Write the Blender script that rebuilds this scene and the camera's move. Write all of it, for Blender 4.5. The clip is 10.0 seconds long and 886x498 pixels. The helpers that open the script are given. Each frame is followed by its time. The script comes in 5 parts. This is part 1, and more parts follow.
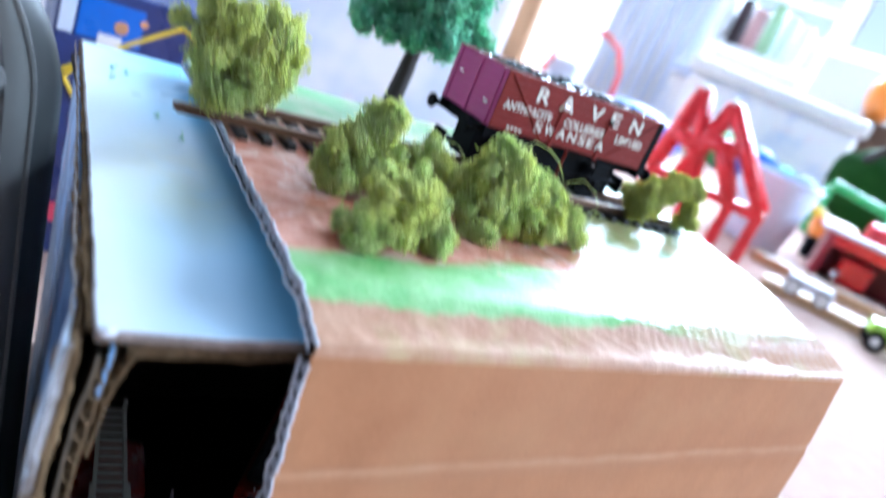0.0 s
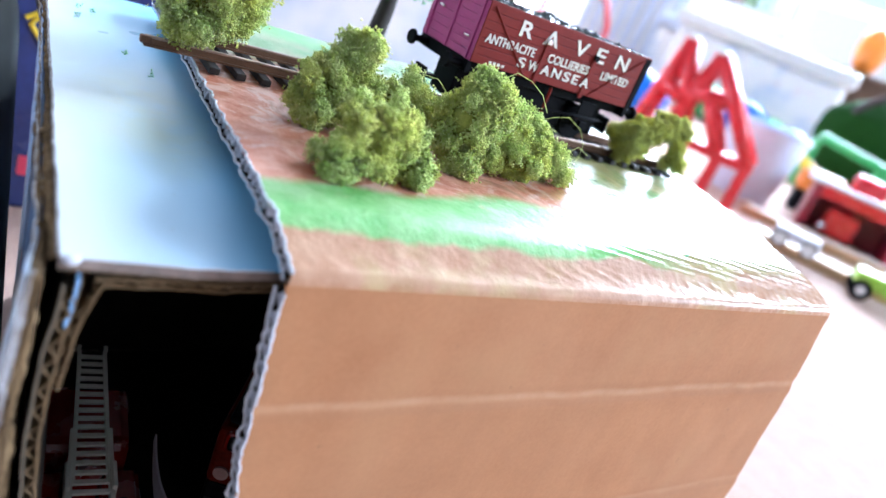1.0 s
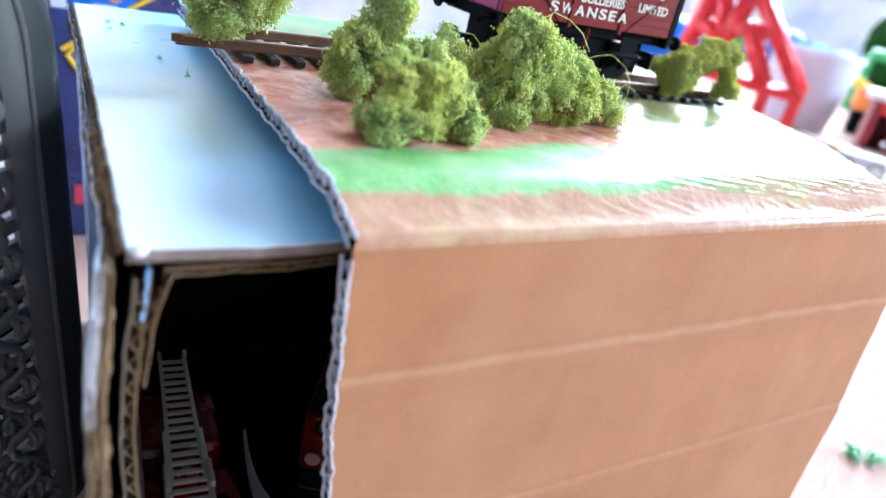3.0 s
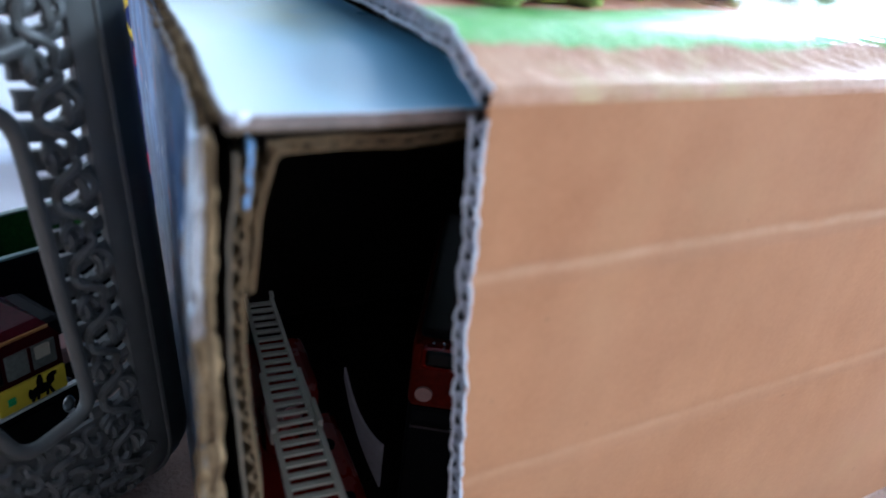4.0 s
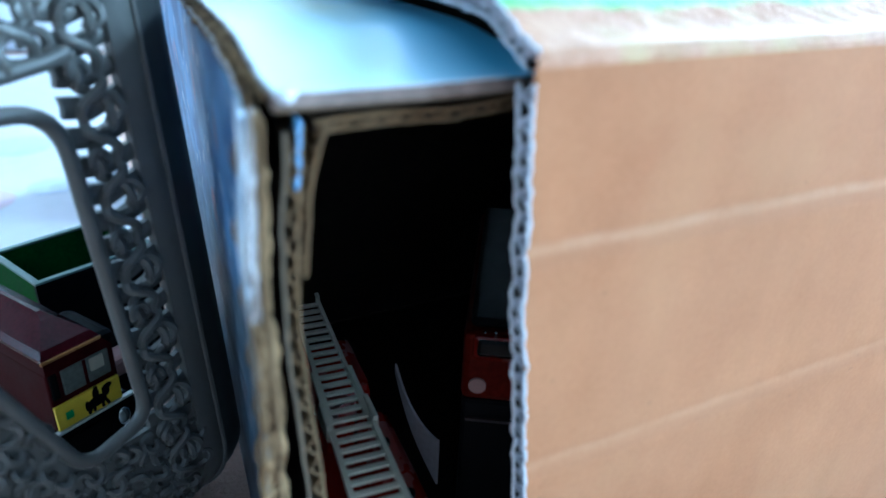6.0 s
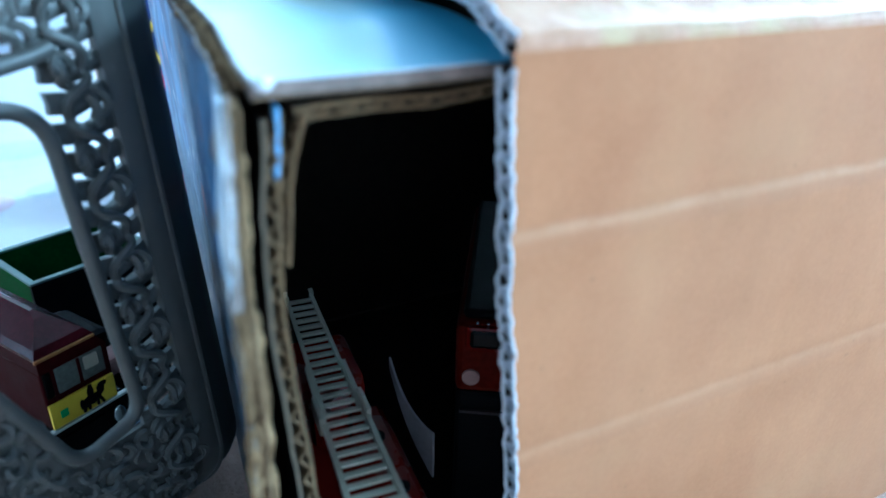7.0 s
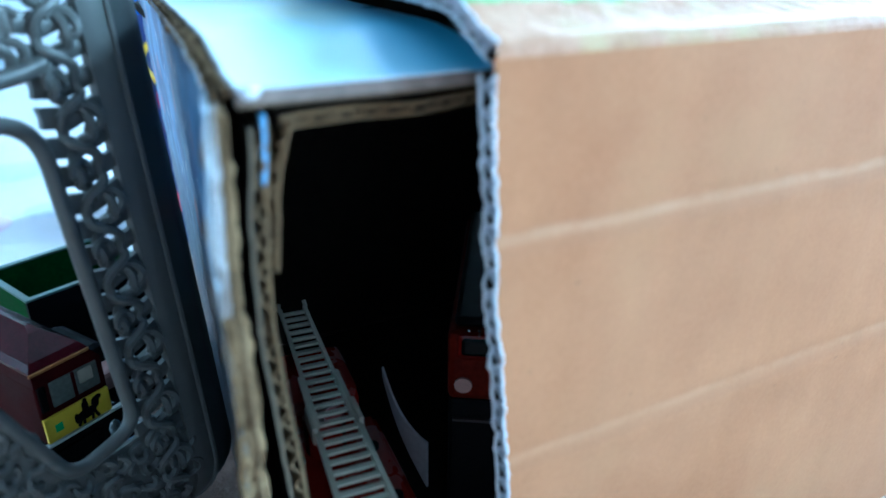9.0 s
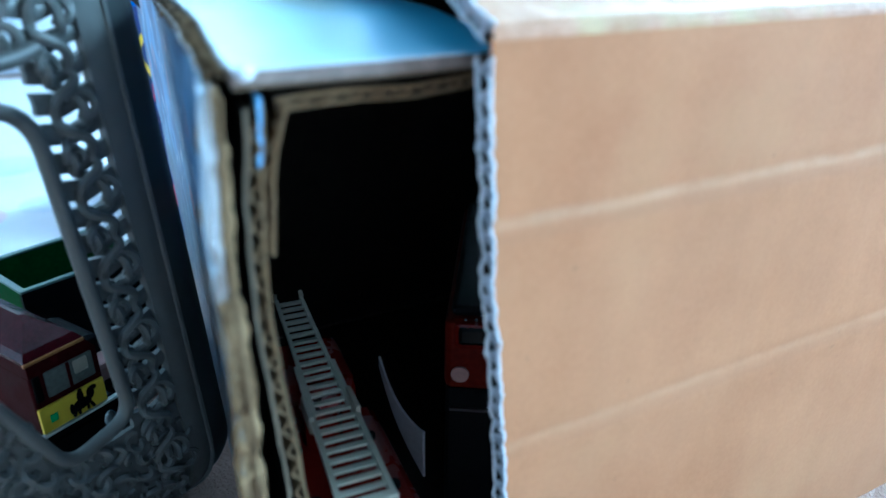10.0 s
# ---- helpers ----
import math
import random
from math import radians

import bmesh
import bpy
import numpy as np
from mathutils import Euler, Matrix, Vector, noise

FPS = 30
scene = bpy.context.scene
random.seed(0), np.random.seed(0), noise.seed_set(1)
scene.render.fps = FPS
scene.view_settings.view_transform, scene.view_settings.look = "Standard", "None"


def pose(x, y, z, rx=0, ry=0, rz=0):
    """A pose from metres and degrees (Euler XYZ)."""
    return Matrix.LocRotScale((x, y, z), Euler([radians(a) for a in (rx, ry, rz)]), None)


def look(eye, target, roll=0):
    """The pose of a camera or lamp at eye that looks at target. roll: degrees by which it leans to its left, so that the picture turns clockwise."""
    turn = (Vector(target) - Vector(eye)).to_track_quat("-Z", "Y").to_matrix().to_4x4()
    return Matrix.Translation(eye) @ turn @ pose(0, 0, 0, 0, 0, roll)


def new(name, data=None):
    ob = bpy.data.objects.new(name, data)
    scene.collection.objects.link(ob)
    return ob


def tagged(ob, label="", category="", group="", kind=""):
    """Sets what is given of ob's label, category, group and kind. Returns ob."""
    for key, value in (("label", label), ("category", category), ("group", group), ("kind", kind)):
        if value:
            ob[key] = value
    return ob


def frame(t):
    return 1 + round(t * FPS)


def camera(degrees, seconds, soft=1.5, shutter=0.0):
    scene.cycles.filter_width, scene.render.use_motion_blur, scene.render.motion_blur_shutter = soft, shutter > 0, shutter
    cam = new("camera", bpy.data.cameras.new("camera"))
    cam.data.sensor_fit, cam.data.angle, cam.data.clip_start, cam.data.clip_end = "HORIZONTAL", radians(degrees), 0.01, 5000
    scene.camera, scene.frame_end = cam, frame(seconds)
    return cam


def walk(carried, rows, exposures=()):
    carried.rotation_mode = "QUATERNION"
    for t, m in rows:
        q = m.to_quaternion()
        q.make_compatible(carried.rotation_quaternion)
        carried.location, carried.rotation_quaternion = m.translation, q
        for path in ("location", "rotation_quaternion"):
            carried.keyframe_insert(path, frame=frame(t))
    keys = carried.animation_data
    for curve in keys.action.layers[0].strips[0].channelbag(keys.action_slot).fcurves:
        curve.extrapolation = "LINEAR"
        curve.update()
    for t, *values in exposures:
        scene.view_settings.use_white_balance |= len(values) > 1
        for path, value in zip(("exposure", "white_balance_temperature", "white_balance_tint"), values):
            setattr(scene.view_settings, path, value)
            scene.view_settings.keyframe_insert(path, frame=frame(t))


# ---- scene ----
# Lengths below are written in centimetres and turned into metres by CM.
CM = 0.01
cam = camera(64.4, 10.0, soft=1.5, shutter=0.25)
# seconds, eye x y z in cm, heading clockwise from +y, pitch, lean to the left in degrees
PATH = [
    (0.0, -4.38, -7.76, 16.93, 36.70, -19.15, 22.71),
    (0.1, -4.16, -7.87, 16.31, 37.64, -20.95, 23.38),
    (0.5, -4.26, -7.58, 16.43, 38.78, -21.65, 24.13),
    (1.0, -4.00, -7.86, 16.41, 38.79, -21.73, 22.44),
    (1.5, -4.09, -7.78, 16.36, 38.59, -20.88, 21.99),
    (2.0, -4.06, -7.80, 16.32, 37.94, -21.49, 19.91),
    (2.5, -4.07, -7.75, 16.28, 37.80, -21.58, 19.26),
    (2.7, -4.01, -7.75, 16.10, 36.62, -22.43, 16.76),
    (3.8, -3.93, -6.96, 14.29, 32.16, -26.73, 7.66),
    (4.0, -4.29, -6.51, 13.63, 31.01, -26.61, 7.07),
    (4.5, -4.44, -6.26, 12.88, 29.26, -27.23, 6.14),
    (5.0, -4.49, -6.37, 12.79, 28.88, -27.27, 4.30),
    (5.2, -4.56, -6.39, 13.18, 28.69, -26.68, 3.71),
    (6.5, -4.42, -6.53, 13.02, 27.79, -25.72, 1.88),
    (7.0, -4.31, -6.60, 12.96, 27.68, -25.71, 1.23),
    (7.5, -4.31, -6.56, 13.09, 27.80, -24.77, 0.09),
    (8.0, -4.49, -6.48, 12.84, 27.51, -24.94, 1.32),
    (8.5, -4.34, -6.66, 12.86, 27.73, -25.23, 0.85),
    (9.0, -4.26, -6.86, 12.87, 27.74, -24.24, 0.47),
    (9.5, -4.23, -6.88, 12.67, 28.07, -24.40, -0.24),
    (10.0, -4.27, -6.88, 12.71, 28.04, -24.49, 0.54),
]


def aim(x, y, z, yaw, pitch, roll):
    a, b = radians(yaw), radians(pitch)
    eye = Vector((x, y, z)) * CM
    return look(eye, eye + Vector((math.sin(a) * math.cos(b), math.cos(a) * math.cos(b), math.sin(b))), roll)


# seconds, stops, kelvin, tint: the clip's camera shifts its white balance on the way
EXPOSURES = [(0.0, -0.54, 4900, 6), (0.5, -0.52, 5120, 8), (1.0, -0.44, 5160, 8), (2.7, -0.32, 5160, 8), (3.8, -0.58, 4920, 4), (4.1, -0.64, 4850, 3), (4.5, -0.33, 4800, 2), (5.2, -0.20, 4650, -4), (6.4, -0.10, 4080, -13), (10.0, -0.10, 3980, -17)]
walk(cam, [(row[0], aim(*row[1:])) for row in PATH], EXPOSURES)
cam.data.dof.use_dof = True
cam.data.dof.focus_distance = 0.155
cam.data.dof.aperture_fstop = 13.0

# ---- light ----
world = bpy.data.worlds.new("daylight")
scene.world = world
world.use_nodes = True
wn = world.node_tree
sky = wn.nodes.new("ShaderNodeTexSky")
sky.sky_type, sky.sun_disc = "NISHITA", False
sky.sun_elevation, sky.sun_rotation = radians(38), radians(60)
wn.links.new(sky.outputs["Color"], wn.nodes["Background"].inputs["Color"])
wn.nodes["Background"].inputs["Strength"].default_value = 0.12


def window_light(name, eye, target, w, h, watts, colour):
    data = bpy.data.lights.new(name, "AREA")
    data.shape, data.size, data.size_y, data.energy, data.color = "RECTANGLE", w, h, watts, colour
    ob = new(name, data)
    ob.matrix_world = look(eye, target)
    return ob


# daylight standing in the three window openings of the room; the south one is an added fill for the tunnel's front
window_light("window_light_east", (3.19, 2.05, 1.45), (0.0, 2.05, 1.3), 2.08, 1.78, 820, (0.97, 0.99, 1.0))
window_light("window_light_west", (-3.19, 0.6, 1.5), (0.0, 0.6, 1.4), 1.98, 1.38, 34, (0.97, 0.98, 1.0))
window_light("front_fill_light", (3.19, -1.7, 1.45), (0.0, -1.7, 1.2), 1.88, 1.78, 400, (0.95, 0.98, 1.0))


# ---- materials ----
def nodes_of(name, rough=0.6, metal=0.0, spec=0.5):
    m = bpy.data.materials.new(name)
    m.use_nodes = True
    t = m.node_tree
    b = t.nodes["Principled BSDF"]
    b.inputs["Roughness"].default_value, b.inputs["Metallic"].default_value = rough, metal
    b.inputs["Specular IOR Level"].default_value = spec
    return m, t, b


def noise_node(t, co, scale, detail=4.0, rough=0.55, dist=0.0):
    n = t.nodes.new("ShaderNodeTexNoise")
    n.inputs["Scale"].default_value, n.inputs["Detail"].default_value = scale, detail
    n.inputs["Roughness"].default_value, n.inputs["Distortion"].default_value = rough, dist
    t.links.new(co, n.inputs["Vector"])
    return n.outputs["Fac"]


def maths(t, op, a, b=None, clamp=False):
    n = t.nodes.new("ShaderNodeMath")
    n.operation, n.use_clamp = op, clamp
    for k, v in enumerate((a, b)):
        if v is None:
            continue
        if isinstance(v, (int, float)):
            n.inputs[k].default_value = v
        else:
            t.links.new(v, n.inputs[k])
    return n.outputs[0]


def remap(t, v, a, b, c, d):
    n = t.nodes.new("ShaderNodeMapRange")
    t.links.new(v, n.inputs["Value"])
    for k, x in zip(("From Min", "From Max", "To Min", "To Max"), (a, b, c, d)):
        n.inputs[k].default_value = x
    return n.outputs[0]


def mix(t, fac, a, b):
    n = t.nodes.new("ShaderNodeMix")
    n.data_type = "RGBA"
    if isinstance(fac, (int, float)):
        n.inputs[0].default_value = fac
    else:
        t.links.new(fac, n.inputs[0])
    for k, v in ((6, a), (7, b)):
        if isinstance(v, tuple):
            n.inputs[k].default_value = (*v, 1)
        else:
            t.links.new(v, n.inputs[k])
    return n.outputs[2]


def relief(t, b, height, strength, distance):
    n = t.nodes.new("ShaderNodeBump")
    n.inputs["Strength"].default_value, n.inputs["Distance"].default_value = strength, distance
    t.links.new(height, n.inputs["Height"])
    t.links.new(n.outputs[0], b.inputs["Normal"])


def place(t):
    return t.nodes.new("ShaderNodeTexCoord").outputs["Object"]


def axes(t, co):
    n = t.nodes.new("ShaderNodeSeparateXYZ")
    t.links.new(co, n.inputs[0])
    return n.outputs


def material(name, colour, rough=0.6, metal=0.0, vary=0.15, scale=30.0, bump=0.1, fine=None, spec=0.5, depth=0.0004):
    """Base colour varied at two scales with a little relief; scale counts per metre."""
    m, t, b = nodes_of(name, rough, metal, spec)
    co = place(t)
    big, small = noise_node(t, co, scale), noise_node(t, co, fine or scale * 9, 3)
    f = remap(t, maths(t, "ADD", big, small), 0.6, 1.4, 0, 1)
    dark = tuple(max(c * (1 - vary), 0) for c in colour)
    light = tuple(min(c * (1 + vary), 1) for c in colour)
    t.links.new(mix(t, f, dark, light), b.inputs["Base Color"])
    t.links.new(remap(t, big, 0.3, 0.7, max(rough - 0.06, 0.02), min(rough + 0.08, 1)), b.inputs["Roughness"])
    if bump:
        relief(t, b, small, bump, depth)
    return m


def kraft(name, creases=False):
    """Brown kraft liner: fine fibres, faint vertical flute lines, pale worn creases with a shadow line painted below
    each.
    """
    m, t, b = nodes_of(name, 0.78, 0, 0.25)
    co = place(t)
    x, y, z = axes(t, co)
    fibre = noise_node(t, co, 900, 3)
    blot = noise_node(t, co, 45, 5)
    wave = maths(t, "SINE", maths(t, "MULTIPLY", x, 2 * math.pi / 0.0066))
    f = maths(t, "ADD", maths(t, "MULTIPLY", fibre, 0.28), maths(t, "ADD", maths(t, "MULTIPLY", blot, 0.7), 0.12))
    c = mix(t, remap(t, f, 0.35, 0.85, 0, 1), (0.35, 0.154, 0.066), (0.485, 0.243, 0.112))
    c = mix(t, remap(t, wave, -1, 1, 0.0, 0.05), c, (0.28, 0.145, 0.070))
    c = mix(t, remap(t, noise_node(t, co, 13, 3), 0.42, 0.66, 0.0, 0.35), c, (0.45, 0.245, 0.132))
    c = mix(t, remap(t, noise_node(t, co, 26, 4, 0.6), 0.55, 0.72, 0.0, 0.3), c, (0.47, 0.275, 0.125))
    c = mix(t, remap(t, noise_node(t, co, 300, 2), 0.70, 0.78, 0.0, 0.35), c, (0.22, 0.12, 0.065))
    if creases:
        wob = maths(t, "MULTIPLY", maths(t, "SUBTRACT", noise_node(t, co, 60, 2), 0.5), 0.0016)
        for zc in (0.0930, 0.0565):
            d = maths(t, "ABSOLUTE", maths(t, "SUBTRACT", maths(t, "ADD", z, wob), zc))
            line = remap(t, d, 0.0003, 0.0013, 0.36 if zc > 0.08 else 0.16, 0.0)
            c = mix(t, maths(t, "MULTIPLY", line, remap(t, noise_node(t, co, 150, 3), 0.3, 0.6, 0.3, 1.0)), c, (0.56, 0.38, 0.24))
            # Shadow under the crease, put into the colour as a darker line.
            low = remap(t, maths(t, "ABSOLUTE", maths(t, "SUBTRACT", maths(t, "ADD", z, wob), zc - 0.0017)), 0.0004, 0.0014, 0.22, 0.0)
            c = mix(t, low, c, (0.30, 0.14, 0.07))
    t.links.new(c, b.inputs["Base Color"])
    relief(t, b, maths(t, "ADD", fibre, maths(t, "MULTIPLY", wave, 0.25)), 0.09, 0.0003)
    return m


def paint_top(name):
    """Hand-painted top: tan card at the front, a green band that fades at the right in place of glare, glossy
    terracotta, green again behind the track.
    """
    m, t, b = nodes_of(name, 0.12, 0, 0.5)
    co = place(t)
    x, y, z = axes(t, co)
    x = maths(t, "DIVIDE", x, 0.93)
    y = maths(t, "MINIMUM", maths(t, "MULTIPLY", y, 2.17), maths(t, "DIVIDE", maths(t, "ADD", y, 0.0105), 0.865))
    n1 = noise_node(t, co, 55, 4)
    n2 = noise_node(t, co, 160, 5, 0.65)
    n3 = noise_node(t, co, 420, 3)
    wob = maths(t, "MULTIPLY", maths(t, "SUBTRACT", n1, 0.5), 0.016)
    yy = maths(t, "ADD", y, wob)
    tan = mix(t, remap(t, n2, 0.35, 0.7, 0, 1), (0.41, 0.205, 0.105), (0.55, 0.33, 0.20))
    tan = mix(t, remap(t, n1, 0.48, 0.64, 0, 0.45), tan, (0.46, 0.42, 0.14))
    terra = mix(t, remap(t, n2, 0.38, 0.66, 0, 1), (0.46, 0.14, 0.065), (0.70, 0.37, 0.26))
    terra = mix(t, remap(t, noise_node(t, co, 85, 4, 0.6, 1.5), 0.54, 0.60, 0, 0.6), terra, (0.72, 0.52, 0.44))
    terra = mix(t, remap(t, noise_node(t, co, 60, 4, 0.6, 0.8), 0.58, 0.63, 0, 0.6), terra, (0.36, 0.17, 0.085))
    green = mix(t, remap(t, n2, 0.35, 0.7, 0, 1), (0.17, 0.42, 0.105), (0.34, 0.56, 0.23))
    green = mix(t, remap(t, noise_node(t, co, 90, 4, 0.6, 1.0), 0.60, 0.68, 0, 0.5), green, (0.56, 0.42, 0.22))
    pale = mix(t, remap(t, n1, 0.4, 0.65, 0, 1), green, (0.42, 0.44, 0.16))
    # Green thins out to the right: glare imitated in the colour.
    c = mix(t, maths(t, "MULTIPLY", remap(t, yy, 0.0145, 0.0168, 0, 1), remap(t, maths(t, "ADD", x, wob), 0.080, 0.108, 1, 0.15)), tan, green)
    far = maths(t, "ADD", yy, maths(t, "MULTIPLY", x, -0.12))
    c = mix(t, remap(t, far, 0.0320, 0.0365, 0, 1), c, terra)
    c = mix(t, maths(t, "MULTIPLY", remap(t, maths(t, "ADD", x, wob), 0.098, 0.112, 0, 1), remap(t, yy, 0.016, 0.03, 0, 0.8)), c, pale)
    c = mix(t, remap(t, yy, 0.118, 0.126, 0, 1), c, mix(t, remap(t, n1, 0.4, 0.6, 0, 1), (0.16, 0.42, 0.13), (0.40, 0.50, 0.28)))
    ox, oy, oz = axes(t, co)
    dx = maths(t, "MULTIPLY", maths(t, "SUBTRACT", ox, 0.100), 78)
    dy = maths(t, "MULTIPLY", maths(t, "SUBTRACT", oy, 0.0242), 250)
    spot = maths(t, "ADD", maths(t, "MULTIPLY", dx, dx), maths(t, "MULTIPLY", dy, dy))
    spot = remap(t, maths(t, "ADD", spot, maths(t, "MULTIPLY", n2, 1.4)), 1.1, 1.9, 1.0, 0.0)
    c = mix(t, maths(t, "MULTIPLY", spot, 0.8), c, (0.40, 0.36, 0.14))
    t.links.new(c, b.inputs["Base Color"])
    gloss = maths(t, "ADD", remap(t, n1, 0.35, 0.65, 0.07, 0.20), remap(t, x, 0.045, 0.085, 0.38, 0.0))
    dull = remap(t, maths(t, "ADD", x, wob), 0.06, 0.13, 0.68, 0.30)
    front = remap(t, yy, 0.0125, 0.0170, 0, 1)
    worn = maths(t, "ADD", maths(t, "MULTIPLY", gloss, front), maths(t, "MULTIPLY", dull, maths(t, "SUBTRACT", 1.0, front)))
    t.links.new(maths(t, "ADD", worn, maths(t, "MULTIPLY", spot, 0.5), True), b.inputs["Roughness"])
    ridge = maths(t, "MULTIPLY", maths(t, "SINE", maths(t, "ADD", maths(t, "MULTIPLY", x, 2 * math.pi / 0.0035), maths(t, "MULTIPLY", n1, 14.0))), remap(t, x, 0.05, 0.11, 0.0, 0.16))
    relief(t, b, maths(t, "ADD", maths(t, "ADD", n2, maths(t, "MULTIPLY", n3, 0.35)), maths(t, "MULTIPLY", ridge, n2)), 0.6, 0.0008)
    return m


def blue_card(name):
    """Sky-blue painted card, paler towards its open side, with a faint yellow stain and dusty specks; the fade partly
    stands in for light.
    """
    m, t, b = nodes_of(name, 0.3, 0, 0.30)
    co = place(t)
    x, y, z = axes(t, co)
    n1, n2 = noise_node(t, co, 22, 3), noise_node(t, co, 120, 4)
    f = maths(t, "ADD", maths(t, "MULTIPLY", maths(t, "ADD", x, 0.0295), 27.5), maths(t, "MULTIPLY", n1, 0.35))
    # Fade is partly paint, partly skylight and an offset for the lid's shadow.
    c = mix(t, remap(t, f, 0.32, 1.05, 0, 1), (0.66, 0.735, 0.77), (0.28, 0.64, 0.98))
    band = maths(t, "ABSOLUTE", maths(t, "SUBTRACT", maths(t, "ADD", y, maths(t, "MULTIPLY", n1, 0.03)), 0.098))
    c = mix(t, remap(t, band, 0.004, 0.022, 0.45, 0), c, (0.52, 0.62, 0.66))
    dx = maths(t, "MULTIPLY", maths(t, "ADD", x, 0.011), 75)
    dy = maths(t, "MULTIPLY", maths(t, "SUBTRACT", y, 0.056), 38)
    d = maths(t, "ADD", maths(t, "MULTIPLY", dx, dx), maths(t, "MULTIPLY", dy, dy))
    c = mix(t, maths(t, "MULTIPLY", remap(t, d, 0.0, 1.3, 0.62, 0), remap(t, n2, 0.35, 0.6, 0.6, 1)), c, (0.60, 0.62, 0.40))
    c = mix(t, remap(t, noise_node(t, co, 700, 2), 0.70, 0.76, 0, 0.3), c, (0.30, 0.36, 0.36))
    t.links.new(c, b.inputs["Base Color"])
    t.links.new(remap(t, n1, 0.3, 0.7, 0.26, 0.36), b.inputs["Roughness"])
    relief(t, b, n2, 0.06, 0.0004)
    return m


def foam(name, dark, light, patch=(0.96, 0.90, 0.26)):
    """Ground foam foliage: every crumb has its own shade and lets some light through."""
    m, t, b = nodes_of(name, 0.95, 0, 0.1)
    g = t.nodes.new("ShaderNodeNewGeometry")
    n = noise_node(t, place(t), 130, 3)
    f = maths(t, "ADD", maths(t, "MULTIPLY", g.outputs["Random Per Island"], 0.5), maths(t, "MULTIPLY", n, 0.7))
    c = mix(t, remap(t, f, 0.3, 0.9, 0, 1), dark, light)
    c = mix(t, remap(t, noise_node(t, place(t), 75, 2), 0.42, 0.62, 0, 0.42), c, patch)
    t.links.new(c, b.inputs["Base Color"])
    through_light = t.nodes.new("ShaderNodeBsdfTranslucent")
    t.links.new(c, through_light.inputs["Color"])
    both = t.nodes.new("ShaderNodeMixShader")
    both.inputs[0].default_value = 0.62
    t.links.new(b.outputs[0], both.inputs[1])
    t.links.new(through_light.outputs[0], both.inputs[2])
    t.links.new(both.outputs[0], t.nodes["Material Output"].inputs["Surface"])
    return m


def frosted(name):
    """Frosted tub wall: milky white with the blurred pastel shapes of what it holds."""
    m, t, b = nodes_of(name, 0.4, 0, 0.5)
    co = place(t)
    n1, n2 = noise_node(t, co, 9, 3), noise_node(t, co, 16, 2)
    c = mix(t, remap(t, n1, 0.45, 0.62, 0, 1), (0.95, 0.955, 0.97), (0.70, 0.78, 0.93))
    c = mix(t, remap(t, n2, 0.60, 0.72, 0, 0.5), c, (0.90, 0.72, 0.72))
    t.links.new(c, b.inputs["Base Color"])
    b.inputs["Transmission Weight"].default_value = 0.08
    return m


def printed_liner(name):
    """White torn liner at the very front, then a glossy dark blue print with paler and pink patches, darkened low down
    for shade.
    """
    m, t, b = nodes_of(name, 0.24, 0, 0.25)
    co = place(t)
    x, y, z = axes(t, co)
    n1, n2, n3 = noise_node(t, co, 70, 4), noise_node(t, co, 190, 4), noise_node(t, co, 48, 3)
    white = mix(t, remap(t, n2, 0.35, 0.65, 0, 1), (0.46, 0.55, 0.68), (0.76, 0.82, 0.88))
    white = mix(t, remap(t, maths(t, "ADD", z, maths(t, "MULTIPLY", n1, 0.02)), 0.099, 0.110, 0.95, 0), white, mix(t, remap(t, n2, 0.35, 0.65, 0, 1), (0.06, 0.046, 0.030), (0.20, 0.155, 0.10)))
    blue = mix(t, remap(t, n1, 0.40, 0.62, 0, 1), (0.055, 0.12, 0.29), (0.17, 0.31, 0.56))
    blue = mix(t, remap(t, n2, 0.60, 0.68, 0, 0.7), blue, (0.52, 0.58, 0.66))
    blue = mix(t, remap(t, n3, 0.60, 0.66, 0, 0.7), blue, (0.40, 0.17, 0.22))
    # Shade on the lower wall, painted in as near-black tones by height.
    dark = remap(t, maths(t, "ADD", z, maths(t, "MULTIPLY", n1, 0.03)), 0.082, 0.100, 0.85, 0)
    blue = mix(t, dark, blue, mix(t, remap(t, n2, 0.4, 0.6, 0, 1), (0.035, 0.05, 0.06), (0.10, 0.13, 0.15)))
    edge = maths(t, "ADD", y, maths(t, "MULTIPLY", maths(t, "SUBTRACT", n1, 0.5), 0.012))
    t.links.new(mix(t, remap(t, edge, 0.0115, 0.0185, 0, 1), white, blue), b.inputs["Base Color"])
    t.links.new(remap(t, edge, 0.010, 0.018, 0.6, 0.42), b.inputs["Roughness"])
    relief(t, b, n2, 0.15, 0.0006)
    return m


def streaked(name, dark, light):
    """Torn board seen from its edge: fibres and plies run up and down."""
    m, t, b = nodes_of(name, 0.92, 0, 0.1)
    g = t.nodes.new("ShaderNodeMapping")
    g.inputs["Scale"].default_value = (1.0, 1.0, 0.10)
    t.links.new(place(t), g.inputs["Vector"])
    n1, n2 = noise_node(t, g.outputs[0], 900, 4, 0.6), noise_node(t, place(t), 170, 4, 0.6)
    f = maths(t, "ADD", maths(t, "MULTIPLY", n1, 0.6), maths(t, "MULTIPLY", n2, 0.5))
    c = mix(t, remap(t, f, 0.40, 0.72, 0, 1), dark, light)
    t.links.new(c, b.inputs["Base Color"])
    relief(t, b, f, 0.8, 0.0012)
    return m


